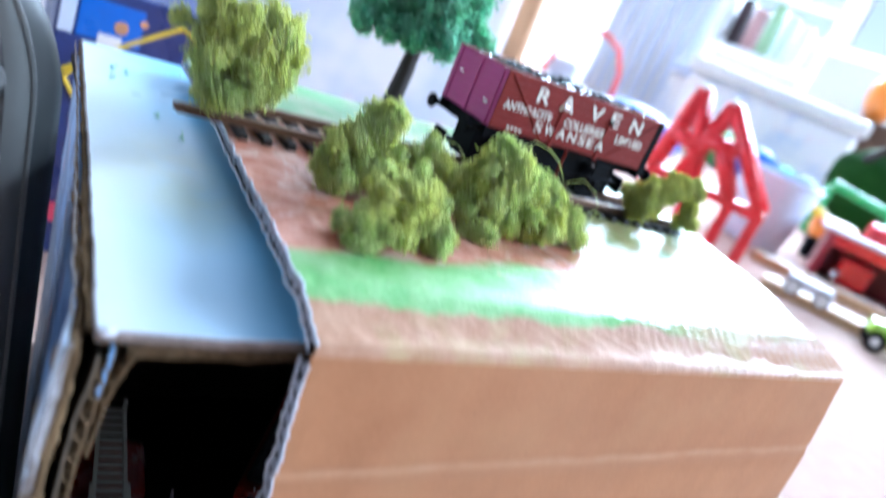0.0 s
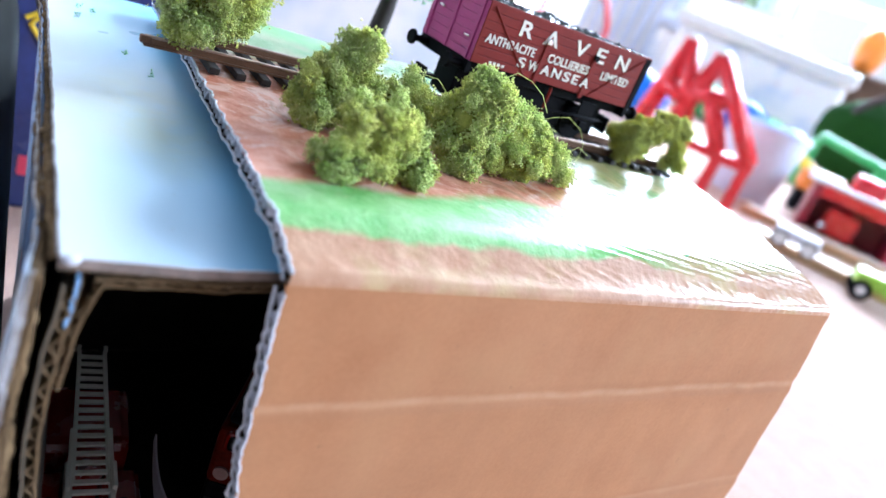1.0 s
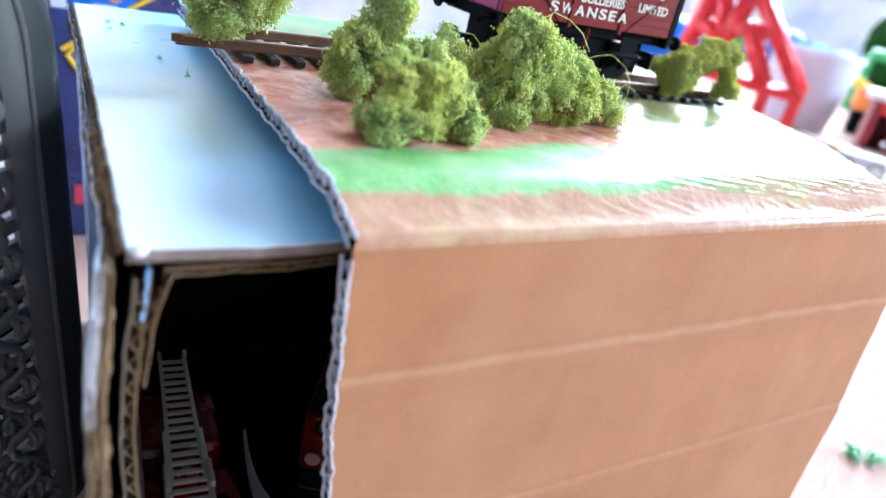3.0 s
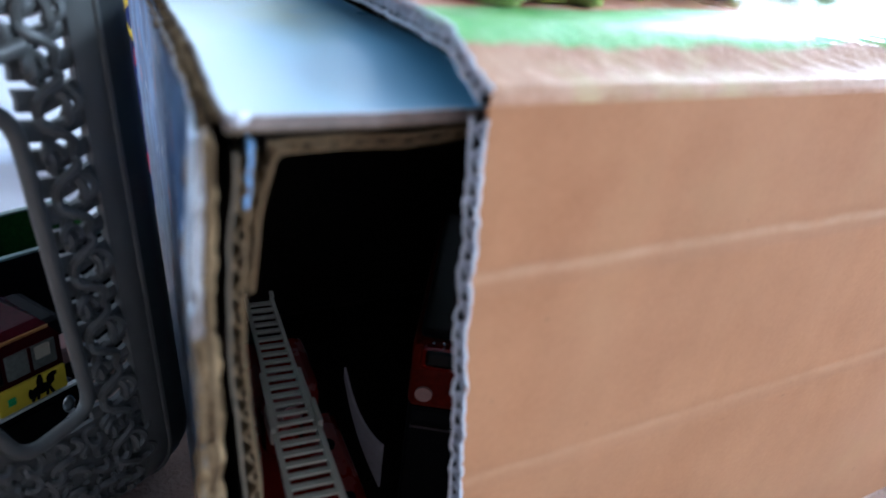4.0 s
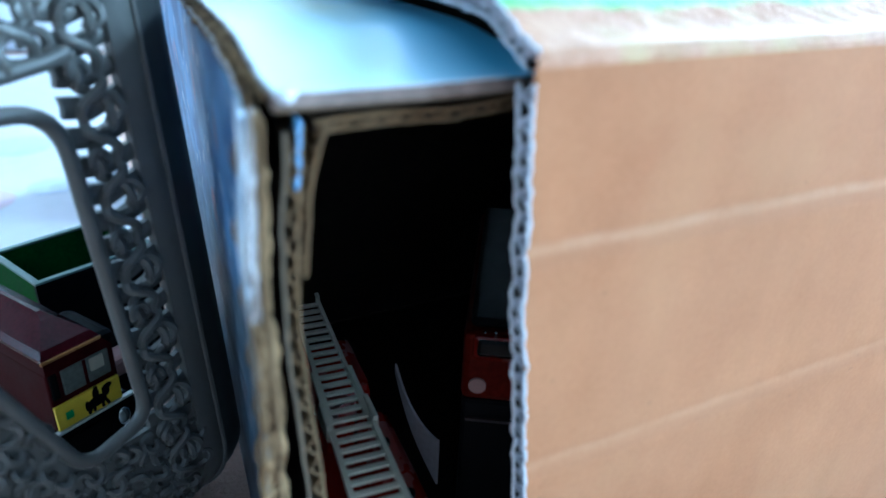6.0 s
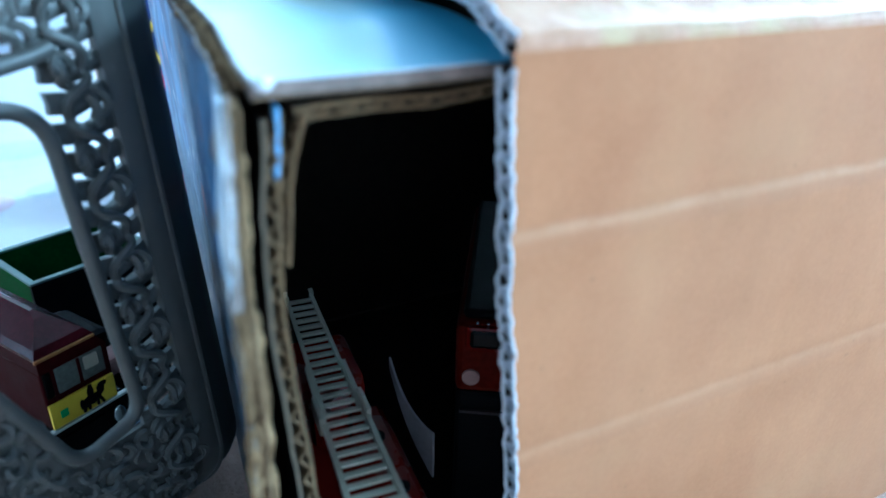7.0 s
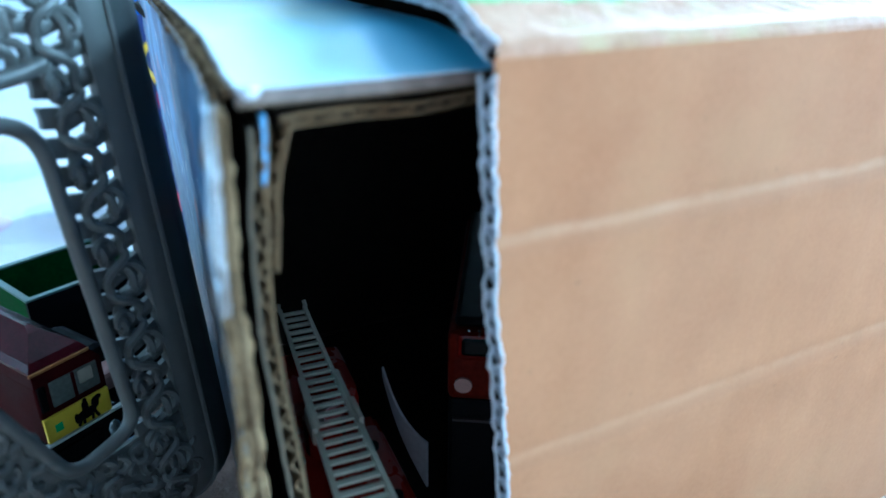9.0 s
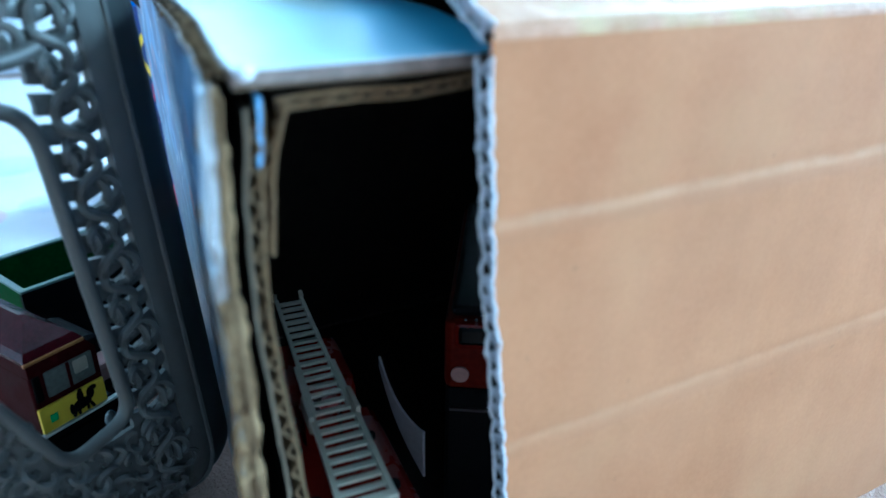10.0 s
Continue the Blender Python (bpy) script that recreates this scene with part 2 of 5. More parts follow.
KRAFT = kraft("kraft_card")
TORN_FACE = streaked("torn_board_face", (0.05, 0.030, 0.014), (0.27, 0.185, 0.095))
TORN_PALE = streaked("torn_liner_face", (0.16, 0.12, 0.09), (0.40, 0.40, 0.42))
PRINTED = printed_liner("printed_liner")
KRAFT_FRONT = kraft("kraft_card_creased", True)
FLUTE = material("flute_card", (0.13, 0.09, 0.052), 0.9, vary=0.3, scale=200)
# Near-black card: the tunnel's inner shade is put into its colour.
SHADE_CARD = material("shade_inside_card", (0.020, 0.016, 0.013), 0.95, vary=0.3, scale=60, spec=0.1)
BLUE_EDGE = material("blue_paint_edge", (0.24, 0.42, 0.70), 0.5, vary=0.25, scale=160, bump=0.2)
GREY_CARD = material("grey_card", (0.13, 0.100, 0.066), 0.9, vary=0.3, scale=160, bump=0.4)
FLUTE_PALE = material("pale_flute_card", (0.60, 0.62, 0.70), 0.85, vary=0.3, scale=250)
PALE_TORN = material("pale_torn_card", (0.24, 0.19, 0.165), 0.9, vary=0.5, scale=300, bump=0.5)
TORN = material("torn_card", (0.135, 0.085, 0.037), 0.9, vary=0.35, scale=130, bump=0.5)
PAPER = material("white_liner", (0.66, 0.69, 0.76), 0.6, vary=0.14, scale=80)
TOP_PAINT = paint_top("top_paint")
BLUE = blue_card("blue_card")
FOAM = foam("foam_foliage", (0.55, 0.67, 0.20), (0.97, 1.0, 0.58))
# Darker copy of the foam; shade inside the bushes is in its colour.
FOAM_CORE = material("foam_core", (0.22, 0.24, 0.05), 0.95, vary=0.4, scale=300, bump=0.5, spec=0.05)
FOAM_OLIVE = foam("olive_foam_foliage", (0.50, 0.54, 0.14), (0.94, 0.94, 0.44))
FOAM_TREE = foam("tree_foam", (0.22, 0.56, 0.36), (0.62, 0.95, 0.74), (0.55, 0.88, 0.52))
MAROON = material("maroon_paint", (0.17, 0.017, 0.012), 0.5, vary=0.2, scale=160, bump=0.15, spec=0.14)
# Wagon end: maroon with blue skylight tinted into the colour.
MAROON_SKYLIT = material("skylit_maroon_paint", (0.38, 0.05, 0.19), 0.5, vary=0.12, scale=160, bump=0.12)
BLACK = material("black_plastic", (0.004, 0.004, 0.005), 0.55, vary=0.3, scale=200, spec=0.05)
COAL = material("coal", (0.02, 0.02, 0.022), 0.22, vary=0.5, scale=300, spec=0.8)
LETTER = material("cream_lettering", (0.70, 0.66, 0.58), 0.6, vary=0.1, scale=400)
RAIL = material("weathered_rail", (0.13, 0.062, 0.030), 0.5, metal=0.3, vary=0.3, scale=200)
RAIL_TOP = material("bright_rail_head", (0.36, 0.27, 0.20), 0.35, metal=0.8, vary=0.2, scale=200)
SLEEPER = material("brown_sleeper", (0.018, 0.012, 0.009), 0.7, vary=0.3, scale=250)
BARK = material("dark_bark", (0.030, 0.016, 0.016), 0.6, vary=0.3, scale=300, bump=0.5)
GREY = material("grey_green_plastic", (0.083, 0.083, 0.078), 0.4, vary=0.08, scale=50, bump=0.06)
# The basket's grey, darkened to carry the shade of its turned-away side.
GREY_SHADED = material("shaded_grey_plastic", (0.022, 0.024, 0.024), 0.42, vary=0.12, scale=50, bump=0.06)
RED = material("red_plastic", (0.62, 0.018, 0.025), 0.28, vary=0.06, scale=40, bump=0.03)
RED_METAL = material("red_die_cast_paint", (0.15, 0.006, 0.003), 0.25, vary=0.1, scale=80, bump=0.03)
ORANGE = material("orange_plastic", (0.75, 0.24, 0.03), 0.35, vary=0.08, scale=30, bump=0.03)
YELLOW = material("yellow_print", (0.78, 0.58, 0.03), 0.35, vary=0.06, scale=60, bump=0.02)
NAVY = material("navy_print", (0.025, 0.045, 0.17), 0.3, vary=0.25, scale=30, bump=0.02)
PINK = material("pink_print", (0.62, 0.06, 0.13), 0.35, vary=0.1, scale=60, bump=0.02)
BLUE_TOY = material("blue_plastic", (0.02, 0.14, 0.60), 0.3, vary=0.1, scale=30, bump=0.03)
GREEN_TOY = material("green_plastic", (0.06, 0.42, 0.12), 0.35, vary=0.1, scale=30, bump=0.03)
LIME = material("lime_paint", (0.35, 0.62, 0.05), 0.3, vary=0.08, scale=40, bump=0.03)
DARK_GREEN = material("dark_green_felt", (0.016, 0.060, 0.010), 0.8, vary=0.4, scale=150, bump=0.3, spec=0.08)
WHITE = material("white_paint", (0.78, 0.77, 0.75), 0.6, vary=0.04, scale=6, bump=0.05)
PLASTER = material("grey_plaster", (0.22, 0.22, 0.225), 0.8, vary=0.06, scale=5, bump=0.1)
WHITE_PLASTIC = material("white_plastic", (0.74, 0.74, 0.73), 0.35, vary=0.05, scale=60, bump=0.03)
IVORY = material("ivory_plastic", (0.40, 0.355, 0.28), 0.4, vary=0.07, scale=90, bump=0.05)
SLATE = material("slate_grey_paint", (0.58, 0.59, 0.64), 0.6, vary=0.12, scale=30)
PALE_BLUE = material("pale_blue_fabric", (0.60, 0.68, 0.84), 0.8, vary=0.1, scale=18, bump=0.1)
LILAC = material("grey_blue_plastic", (0.60, 0.66, 0.80), 0.4, vary=0.12, scale=18, bump=0.05)
MAT = material("pale_mat", (0.80, 0.80, 0.86), 0.6, vary=0.05, scale=12, bump=0.05)
MAT_BLUE = material("pale_blue_print", (0.70, 0.74, 0.86), 0.6, vary=0.1, scale=20, bump=0.03)
MAT_PRINT = material("pale_pink_print", (0.78, 0.62, 0.70), 0.6, vary=0.1, scale=20, bump=0.03)
BEECH = material("beech_wood", (0.55, 0.36, 0.20), 0.55, vary=0.2, scale=25, bump=0.15)
DEEP_RED = material("deep_red_paint", (0.085, 0.0055, 0.002), 0.5, vary=0.5, scale=90, bump=0.05, spec=0.04)
GREY_SHEET = material("grey_white_card", (0.22, 0.20, 0.215), 0.7, vary=0.15, scale=80, bump=0.05)
CRATE_EDGE = material("pale_green_edge", (0.16, 0.22, 0.20), 0.5, vary=0.2, scale=60, bump=0.03)
LAMP_GLASS = material("dull_lamp", (0.30, 0.16, 0.14), 0.3, vary=0.2, scale=200, bump=0.0)
BRASS = material("gold_brown_paint", (0.42, 0.20, 0.06), 0.3, metal=0.5, vary=0.2, scale=200, bump=0.05)
CHROME = material("chrome", (0.7, 0.72, 0.75), 0.12, metal=1.0, vary=0.05, scale=30, bump=0.0)
TINTED = material("dark_window", (0.005, 0.005, 0.005), 0.14, vary=0.1, scale=30, bump=0.0, spec=0.08)
PALE_WINDOW = material("pale_window", (0.13, 0.135, 0.12), 0.15, vary=0.3, scale=120, bump=0.0)
MAROON_GLOSS = material("maroon_gloss", (0.040, 0.003, 0.007), 0.16, vary=0.3, scale=160, bump=0.10, spec=0.16)
MAROON_DULL = material("maroon_satin", (0.030, 0.0025, 0.004), 0.5, vary=0.3, scale=160, bump=0.08, spec=0.04)
CARPET = material("carpet", (0.56, 0.405, 0.335), 0.97, vary=0.14, scale=80, bump=0.9, fine=900, spec=0.1, depth=0.002)
DARK_CARD = material("dark_brown_card", (0.10, 0.062, 0.04), 0.8, vary=0.3, scale=12, bump=0.1)
CRIMSON = material("crimson_paint", (0.30, 0.018, 0.045), 0.4, vary=0.15, scale=20, bump=0.03)
SAGE = material("sage_green_cover", (0.30, 0.44, 0.24), 0.6, vary=0.15, scale=20, bump=0.03)
ROSE = material("rose_brown_cover", (0.42, 0.24, 0.22), 0.6, vary=0.15, scale=20, bump=0.03)
FROST = frosted("frosted_plastic")


# ---- builders ----
def thing(name, label, category, group="", kind="", at=(0, 0, 0), turn=0):
    ob = new(name)
    ob.empty_display_size = 0.01
    ob.matrix_world = pose(at[0] * CM, at[1] * CM, at[2] * CM, 0, 0, turn)
    return tagged(ob, label, category, group, kind)


def link_mesh(name, me, mat, parent, label):
    for m in (mat if isinstance(mat, (list, tuple)) else [mat]):
        me.materials.append(m)
    ob = new(name, me)
    ob.parent = parent
    return tagged(ob, label)


def part(name, bm, mat, parent=None, label="", smooth=False):
    """Links a bmesh, in centimetres, as one mesh under a thing or a part."""
    me = bpy.data.meshes.new(name)
    bmesh.ops.recalc_face_normals(bm, faces=bm.faces)
    bmesh.ops.scale(bm, vec=(CM, CM, CM), verts=bm.verts)
    for f in bm.faces:
        f.smooth = smooth
    bm.to_mesh(me)
    bm.free()
    return link_mesh(name, me, mat, parent, label)


def data_part(name, verts, faces, mat, parent=None, label="", smooth=False, slots=None):
    me = bpy.data.meshes.new(name)
    me.from_pydata([(v[0] * CM, v[1] * CM, v[2] * CM) for v in verts], [], faces)
    if smooth:
        bm = bmesh.new()
        bm.from_mesh(me)
        bmesh.ops.recalc_face_normals(bm, faces=bm.faces)
        bm.to_mesh(me)
        bm.free()
        me.polygons.foreach_set("use_smooth", [True] * len(me.polygons))
        me.set_sharp_from_angle(angle=radians(50))
    if slots is not None:
        me.polygons.foreach_set("material_index", slots)
    me.update()
    return link_mesh(name, me, mat, parent, label)


def box_bm(x0, x1, y0, y1, z0, z1, bevel=0.0, bm=None, m=None):
    bm = bm if bm is not None else bmesh.new()
    r = bmesh.ops.create_cube(bm, size=1)
    bmesh.ops.scale(bm, vec=(x1 - x0, y1 - y0, z1 - z0), verts=r["verts"])
    bmesh.ops.translate(bm, vec=((x0 + x1) / 2, (y0 + y1) / 2, (z0 + z1) / 2), verts=r["verts"])
    vs = r["verts"]
    if bevel:
        es = list({e for v in vs for e in v.link_edges})
        out = bmesh.ops.bevel(bm, geom=es, offset=bevel, segments=2, affect="EDGES", profile=0.5)
        vs = list({v for f in out["faces"] for v in f.verts} | {v for v in vs if v.is_valid})
    if m is not None:
        bmesh.ops.transform(bm, matrix=m, verts=vs)
    return bm


def rod_bm(a, b, r, n=10, r2=None, bm=None):
    """A round bar from a to b."""
    bm = bm if bm is not None else bmesh.new()
    a, b = Vector(a), Vector(b)
    d = b - a
    m = Matrix.Translation((a + b) / 2) @ d.to_track_quat("Z", "Y").to_matrix().to_4x4()
    bmesh.ops.create_cone(bm, cap_ends=True, segments=n, radius1=r, radius2=r if r2 is None else r2, depth=d.length, matrix=m)
    return bm


def ball_bm(c, r, scale=(1, 1, 1), sub=2, bm=None):
    bm = bm if bm is not None else bmesh.new()
    o = bmesh.ops.create_icosphere(bm, subdivisions=sub, radius=r)
    bmesh.ops.scale(bm, vec=scale, verts=o["verts"])
    bmesh.ops.translate(bm, vec=c, verts=o["verts"])
    return bm


def tube_data(points, r, sides=6, closed=False):
    """Vertices and faces of a round tube along a line of points."""
    pts = [Vector(p) for p in points]
    n = len(pts)
    verts, faces = [], []
    up = Vector((0.13, 0.97, 0.21))
    for i, p in enumerate(pts):
        a = pts[(i - 1) % n] if closed or i else p
        b = pts[(i + 1) % n] if closed or i < n - 1 else p
        d = (b - a).normalized()
        s = d.cross(up).normalized()
        q = s.cross(d).normalized()
        rr = r[i] if isinstance(r, (list, tuple)) else r
        for k in range(sides):
            w = 2 * math.pi * k / sides
            verts.append(p + s * (rr * math.cos(w)) + q * (rr * math.sin(w)))
    for i in range(n if closed else n - 1):
        for k in range(sides):
            a0, a1 = i * sides + k, i * sides + (k + 1) % sides
            b0, b1 = ((i + 1) % n) * sides + k, ((i + 1) % n) * sides + (k + 1) % sides
            faces.append((a0, a1, b1, b0))
    if not closed:
        faces.append(tuple(range(sides))[::-1])
        faces.append(tuple((n - 1) * sides + k for k in range(sides)))
    return verts, faces


def tube(name, points, r, mat, parent=None, label="", sides=6, closed=False):
    v, f = tube_data(points, r, sides, closed)
    return data_part(name, v, f, mat, parent, label, smooth=True)


def joined(pieces):
    verts, faces = [], []
    for v, f in pieces:
        k = len(verts)
        verts.extend(v)
        faces.extend(tuple(i + k for i in g) for g in f)
    return verts, faces


def slab(fn, us, vs, n, d0, d1):
    """A curved board: the surface fn(u, v) made solid between d0 and d1 along n."""
    n = Vector(n)
    verts, faces = [], []
    nu, nv = len(us), len(vs)
    for d in (d0, d1):
        for u in us:
            for v in vs:
                verts.append(Vector(fn(u, v)) + n * d)
    k = nu * nv
    mid = verts[(nu // 2) * nv + nv // 2 - 1]
    out = (verts[(nu // 2) * nv - nv + nv // 2 - 1] - mid).cross(verts[(nu // 2) * nv + nv // 2] - mid).dot(n) > 0
    for i in range(nu - 1):
        for j in range(nv - 1):
            a = i * nv + j
            q = (a, a + nv, a + nv + 1, a + 1) if out else (a, a + 1, a + nv + 1, a + nv)
            faces.append(q)
            faces.append(tuple(k + w for w in reversed(q)))
    for i in range(nu - 1):
        for a in (i * nv, i * nv + nv - 1):
            faces.append((a, a + nv, a + nv + k, a + k))
    for j in range(nv - 1):
        for a in (j, (nu - 1) * nv + j):
            faces.append((a, a + 1, a + 1 + k, a + k))
    return verts, faces


def ribbon(edge, inward, n, length, t0, t1, period=0.34, depth=0.9, phase=0.0, thick=0.025):
    """The wavy middle sheet of a corrugated board along one cut edge; edge(s) runs from 0 to 1."""
    n, inward = Vector(n), Vector(inward)
    steps = max(int(length / period * 8), 8)
    verts, faces = [], []
    rng = random.Random(int(length * 1000))
    wob = [rng.uniform(-0.5, 0.5) for _ in range(steps // 8 + 3)]
    for i in range(steps + 1):
        s = i / steps
        w = s * length / period
        k = int(w)
        ph = 2 * math.pi * (w + 0.25 * (wob[k] * (1 - (w - k)) + wob[k + 1] * (w - k))) + phase
        d = (t0 + t1) / 2 + (t1 - t0) / 2 * math.sin(ph)
        p = Vector(edge(s)) + n * d + inward * (0.01 + 0.03 * wob[k])
        for q in (p, p + inward * depth, p + inward * depth + n * thick, p + n * thick):
            verts.append(q)
    for i in range(steps):
        a = i * 4
        for k in range(4):
            faces.append((a + k, a + (k + 1) % 4, a + 4 + (k + 1) % 4, a + 4 + k))
    return verts, faces


def steps(a, b, n):
    return [a + (b - a) * i / n for i in range(n + 1)]


def curve(pairs):
    """A smooth line through (position, value) pairs."""
    def value(x):
        if x <= pairs[0][0]:
            return pairs[0][1]
        for (x0, v0), (x1, v1) in zip(pairs, pairs[1:]):
            if x <= x1:
                k = (x - x0) / (x1 - x0)
                return v0 + (v1 - v0) * k
        return pairs[-1][1]
    return value


# ---- room ----
def wall(name, at, openings, label):
    """A wall across x, 10 cm thick, with openings (low, high, bottom, top) through it, in one mesh."""
    bm = bmesh.new()
    x0, x1 = (at, at + 10) if at > 0 else (at - 10, at)
    edge = -320
    for lo, hi, bottom, head in openings:
        box_bm(x0, x1, edge, lo, 0, 260, bm=bm)
        box_bm(x0, x1, lo, hi, 0, bottom, bm=bm)
        box_bm(x0, x1, lo, hi, head, 260, bm=bm)
        edge = hi
    box_bm(x0, x1, edge, 320, 0, 260, bm=bm)
    tagged(part(name, bm, PLASTER), label, "wall", kind="structure")


H = 11.7
tagged(part("floor", box_bm(-330, 330, -330, 330, -6, 0), CARPET), "beige short-pile carpet on the room's floor", "floor", kind="structure")
# Ceiling and other walls are greyed to hold bounce light down.
tagged(part("ceiling", box_bm(-330, 330, -330, 330, 260, 270), PLASTER), "grey painted plaster ceiling", "ceiling", kind="structure")
# The first east opening is added to hold the fill light.
EAST = ((-265, -75, 55, 235), (100, 310, 55, 235))
WEST = ((-40, 160, 80, 220),)
wall("wall_east", 320, EAST, "grey painted wall with two wide bright openings, one added for fill light")
wall("wall_west", -320, WEST, "grey painted wall with a window opening")
# Kept white as a reflector for the roof flap.
tagged(part("wall_north", box_bm(-330, 330, 320, 330, 0, 260), WHITE), "plain white wall, kept bright to bounce light", "wall", kind="structure")
tagged(part("wall_south", box_bm(-330, 330, -330, -320, 0, 260), PLASTER), "plain grey painted wall", "wall", kind="structure")


def window_frame(name, axis, at, opening):
    a, b, c, d = opening
    w = thing(name, "white painted window frame in the wall opening", "window", kind="structure")
    mid = (a + b) / 2
    for nm, s0, s1, z0, z1 in (("jamb", a, a + 5, c, d), ("jamb", b - 5, b, c, d), ("mullion", mid - 3, mid + 3, c + 5, d - 5), ("head", a + 5, b - 5, d - 5, d), ("sill", a + 5, b - 5, c, c + 5)):
        o = 3 if at > 0 else -7
        if axis == "x":
            part(nm, box_bm(at + o, at + o + 4, s0, s1, z0, z1, 0.4), WHITE, w)
        else:
            part(nm, box_bm(s0, s1, at + o, at + o + 4, z0, z1, 0.4), WHITE, w)


# window_1 frames the opening added for the fill light.
window_frame("window_1", "x", 320, EAST[0])
window_frame("window_2", "x", 320, EAST[1])
window_frame("window_3", "x", -320, WEST[0])

# ---- cardboard tunnel ----
left_x = curve([(0, 0.88), (5.3, 0.53), (8.2, 0.20), (9.8, 0.08), (11.2, 0.02), (H, 0.0)])
right_x = curve([(0, 16.6), (5.2, 16.5), (8.4, 16.1), (H, 15.4)])
top_left = curve([(0, 0.0), (0.5, 0.12), (1.8, 0.40), (3.1, 0.54), (4.7, 0.60), (7.8, 0.74), (11, 0.90), (17.6, 1.1)])
top_right = curve([(0, 15.4), (1.9, 17.2), (5.4, 19.4), (9.9, 20.8), (17.6, 21.4)])


def ragged(s, amp, seed=0.0):
    return amp * noise.noise(Vector((s * 2.1, seed, 0.3))) + 0.5 * amp * noise.noise(Vector((s * 6.7, seed, 4.1)))


tunnel = thing("cardboard_tunnel", "brown corrugated cardboard tunnel with painted top and blue roof", "cardboard tunnel")


def front_fn(u, z):
    x = left_x(z) + ragged(z, 0.05, 1.0) * (1 - u) + (right_x(z) - left_x(z)) * u
    dent = 0.0
    for zc in (9.30, 5.65):
        k = (z - zc) / 0.11
        dent += 0.032 * math.exp(-k * k) - 0.02 * math.exp(-((z - zc + 0.28) / 0.2) ** 2)
    y = dent + 0.05 * noise.noise(Vector((x * 0.3, z * 0.3, 2.0))) + 0.012 * noise.noise(Vector((x * 1.5, z * 1.1, 7.0)))
    return (x, y * min(max(H - 0.134 - z, 0) * 2, 1), z)


zs = steps(0, H - 0.16, 90) + [H - 0.14, H - 0.132, H - 0.126]
front = data_part("front_panel", *slab(front_fn, [0, 0.004] + steps(0.02, 1, 60), zs, (0, 1, 0), 0.004, 0.05), KRAFT_FRONT, tunnel, "plain brown kraft liner with two creases", True)
data_part("back_liner", *slab(front_fn, [0.002] + steps(0.02, 0.995, 20), steps(0, H - 0.3, 30), (0, 1, 0), 0.30, 0.34), SHADE_CARD, front)
data_part("flute", *ribbon(lambda s: front_fn(0, s * (H - 0.3)), (1, 0, 0), (0, 1, 0), H - 0.3, 0.05, 0.28, 0.31, depth=0.5, thick=0.055), FLUTE_PALE, front, "pale wavy corrugated core")


# Lid and its load are scaled about the camera's eye to fit the view.
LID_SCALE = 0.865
EYE_PIVOT = (-4.08, -7.78, 16.36)


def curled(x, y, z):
    """The lid rises behind its front fold by scaling towards the camera's eye, so its early outline fits the view."""
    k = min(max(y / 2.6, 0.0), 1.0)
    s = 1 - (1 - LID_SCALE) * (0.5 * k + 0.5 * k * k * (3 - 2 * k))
    return tuple(c + s * (p - c) for p, c in zip((x, y, z), EYE_PIVOT))


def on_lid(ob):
    """Scales a thing towards the camera's eye by the lid's factor, so it rests on the lid and fits the view."""
    ob.location = [(1 - LID_SCALE) * c * CM for c in EYE_PIVOT]
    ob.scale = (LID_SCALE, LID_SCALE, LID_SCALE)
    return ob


def top_fn(u, y):
    x = top_left(y) + ragged(y, 0.06, 5.0) * (1 - u) + (top_right(y) - top_left(y)) * u
    z = 0.03 * noise.noise(Vector((x * 0.35, y * 0.35, 3.0)))
    band = math.exp(-((y - 0.75) / 0.42) ** 2) * min(max((x - 1.2) / 3, 0), 1)
    z += band * 0.011 * (0.4 + 1.2 * noise.noise(Vector((x * 0.8, y * 2, 12)))) * math.sin(2 * math.pi * (x + 0.25 * y) / 0.55 + 3.5 * noise.noise(Vector((x * 0.6, y * 1.5, 0))))
    far = math.exp(-((y - 3.0) / 1.6) ** 2) * min(max((x - 7) / 3, 0), 1)
    z += far * 0.016 * math.sin(2 * math.pi * (x * 0.45 + 0.9 * y) / 0.5 + 2 * noise.noise(Vector((x * 0.6, y * 0.8, 5))))
    z += 0.011 * math.exp(-((y - 0.3) / 0.2) ** 2) * math.sin(x * 3.3 + 2 * noise.noise(Vector((x, 0, 9))))
    fall = min(max((y - 1.1) / 1.7, 0.0), 1.0)
    if y < 0.14:
        z = z * y / 0.14 - 0.14 + math.sqrt(max(0.0196 - (0.14 - y) ** 2, 0))
    return curled(x, y, H + z + 0.06 * (1 - fall * fall * (3 - 2 * fall)))


top = data_part("top_panel", *slab(top_fn, [0, 0.003] + steps(0.01, 1, 260), [0, 0.004, 0.015, 0.035, 0.065, 0.1, 0.15, 0.2] + steps(0.28, 6.4, 76) + steps(6.8, 17.6, 28), (0, 0, 1), -0.05, 0), TOP_PAINT, tunnel, "glossy green and terracotta paint on card", True)
data_part("bottom_liner", *slab(top_fn, [0.001] + steps(0.01, 0.995, 20), steps(0.35, 17.5, 24), (0, 0, 1), -0.31, -0.27), SHADE_CARD, top)
data_part("flute", *ribbon(lambda s: top_fn(0, 0.3 + s * 17), (1, 0, 0), (0, 0, 1), 17, -0.25, -0.06, 0.31, depth=0.5, thick=0.055), FLUTE_PALE, top, "pale wavy corrugated core")


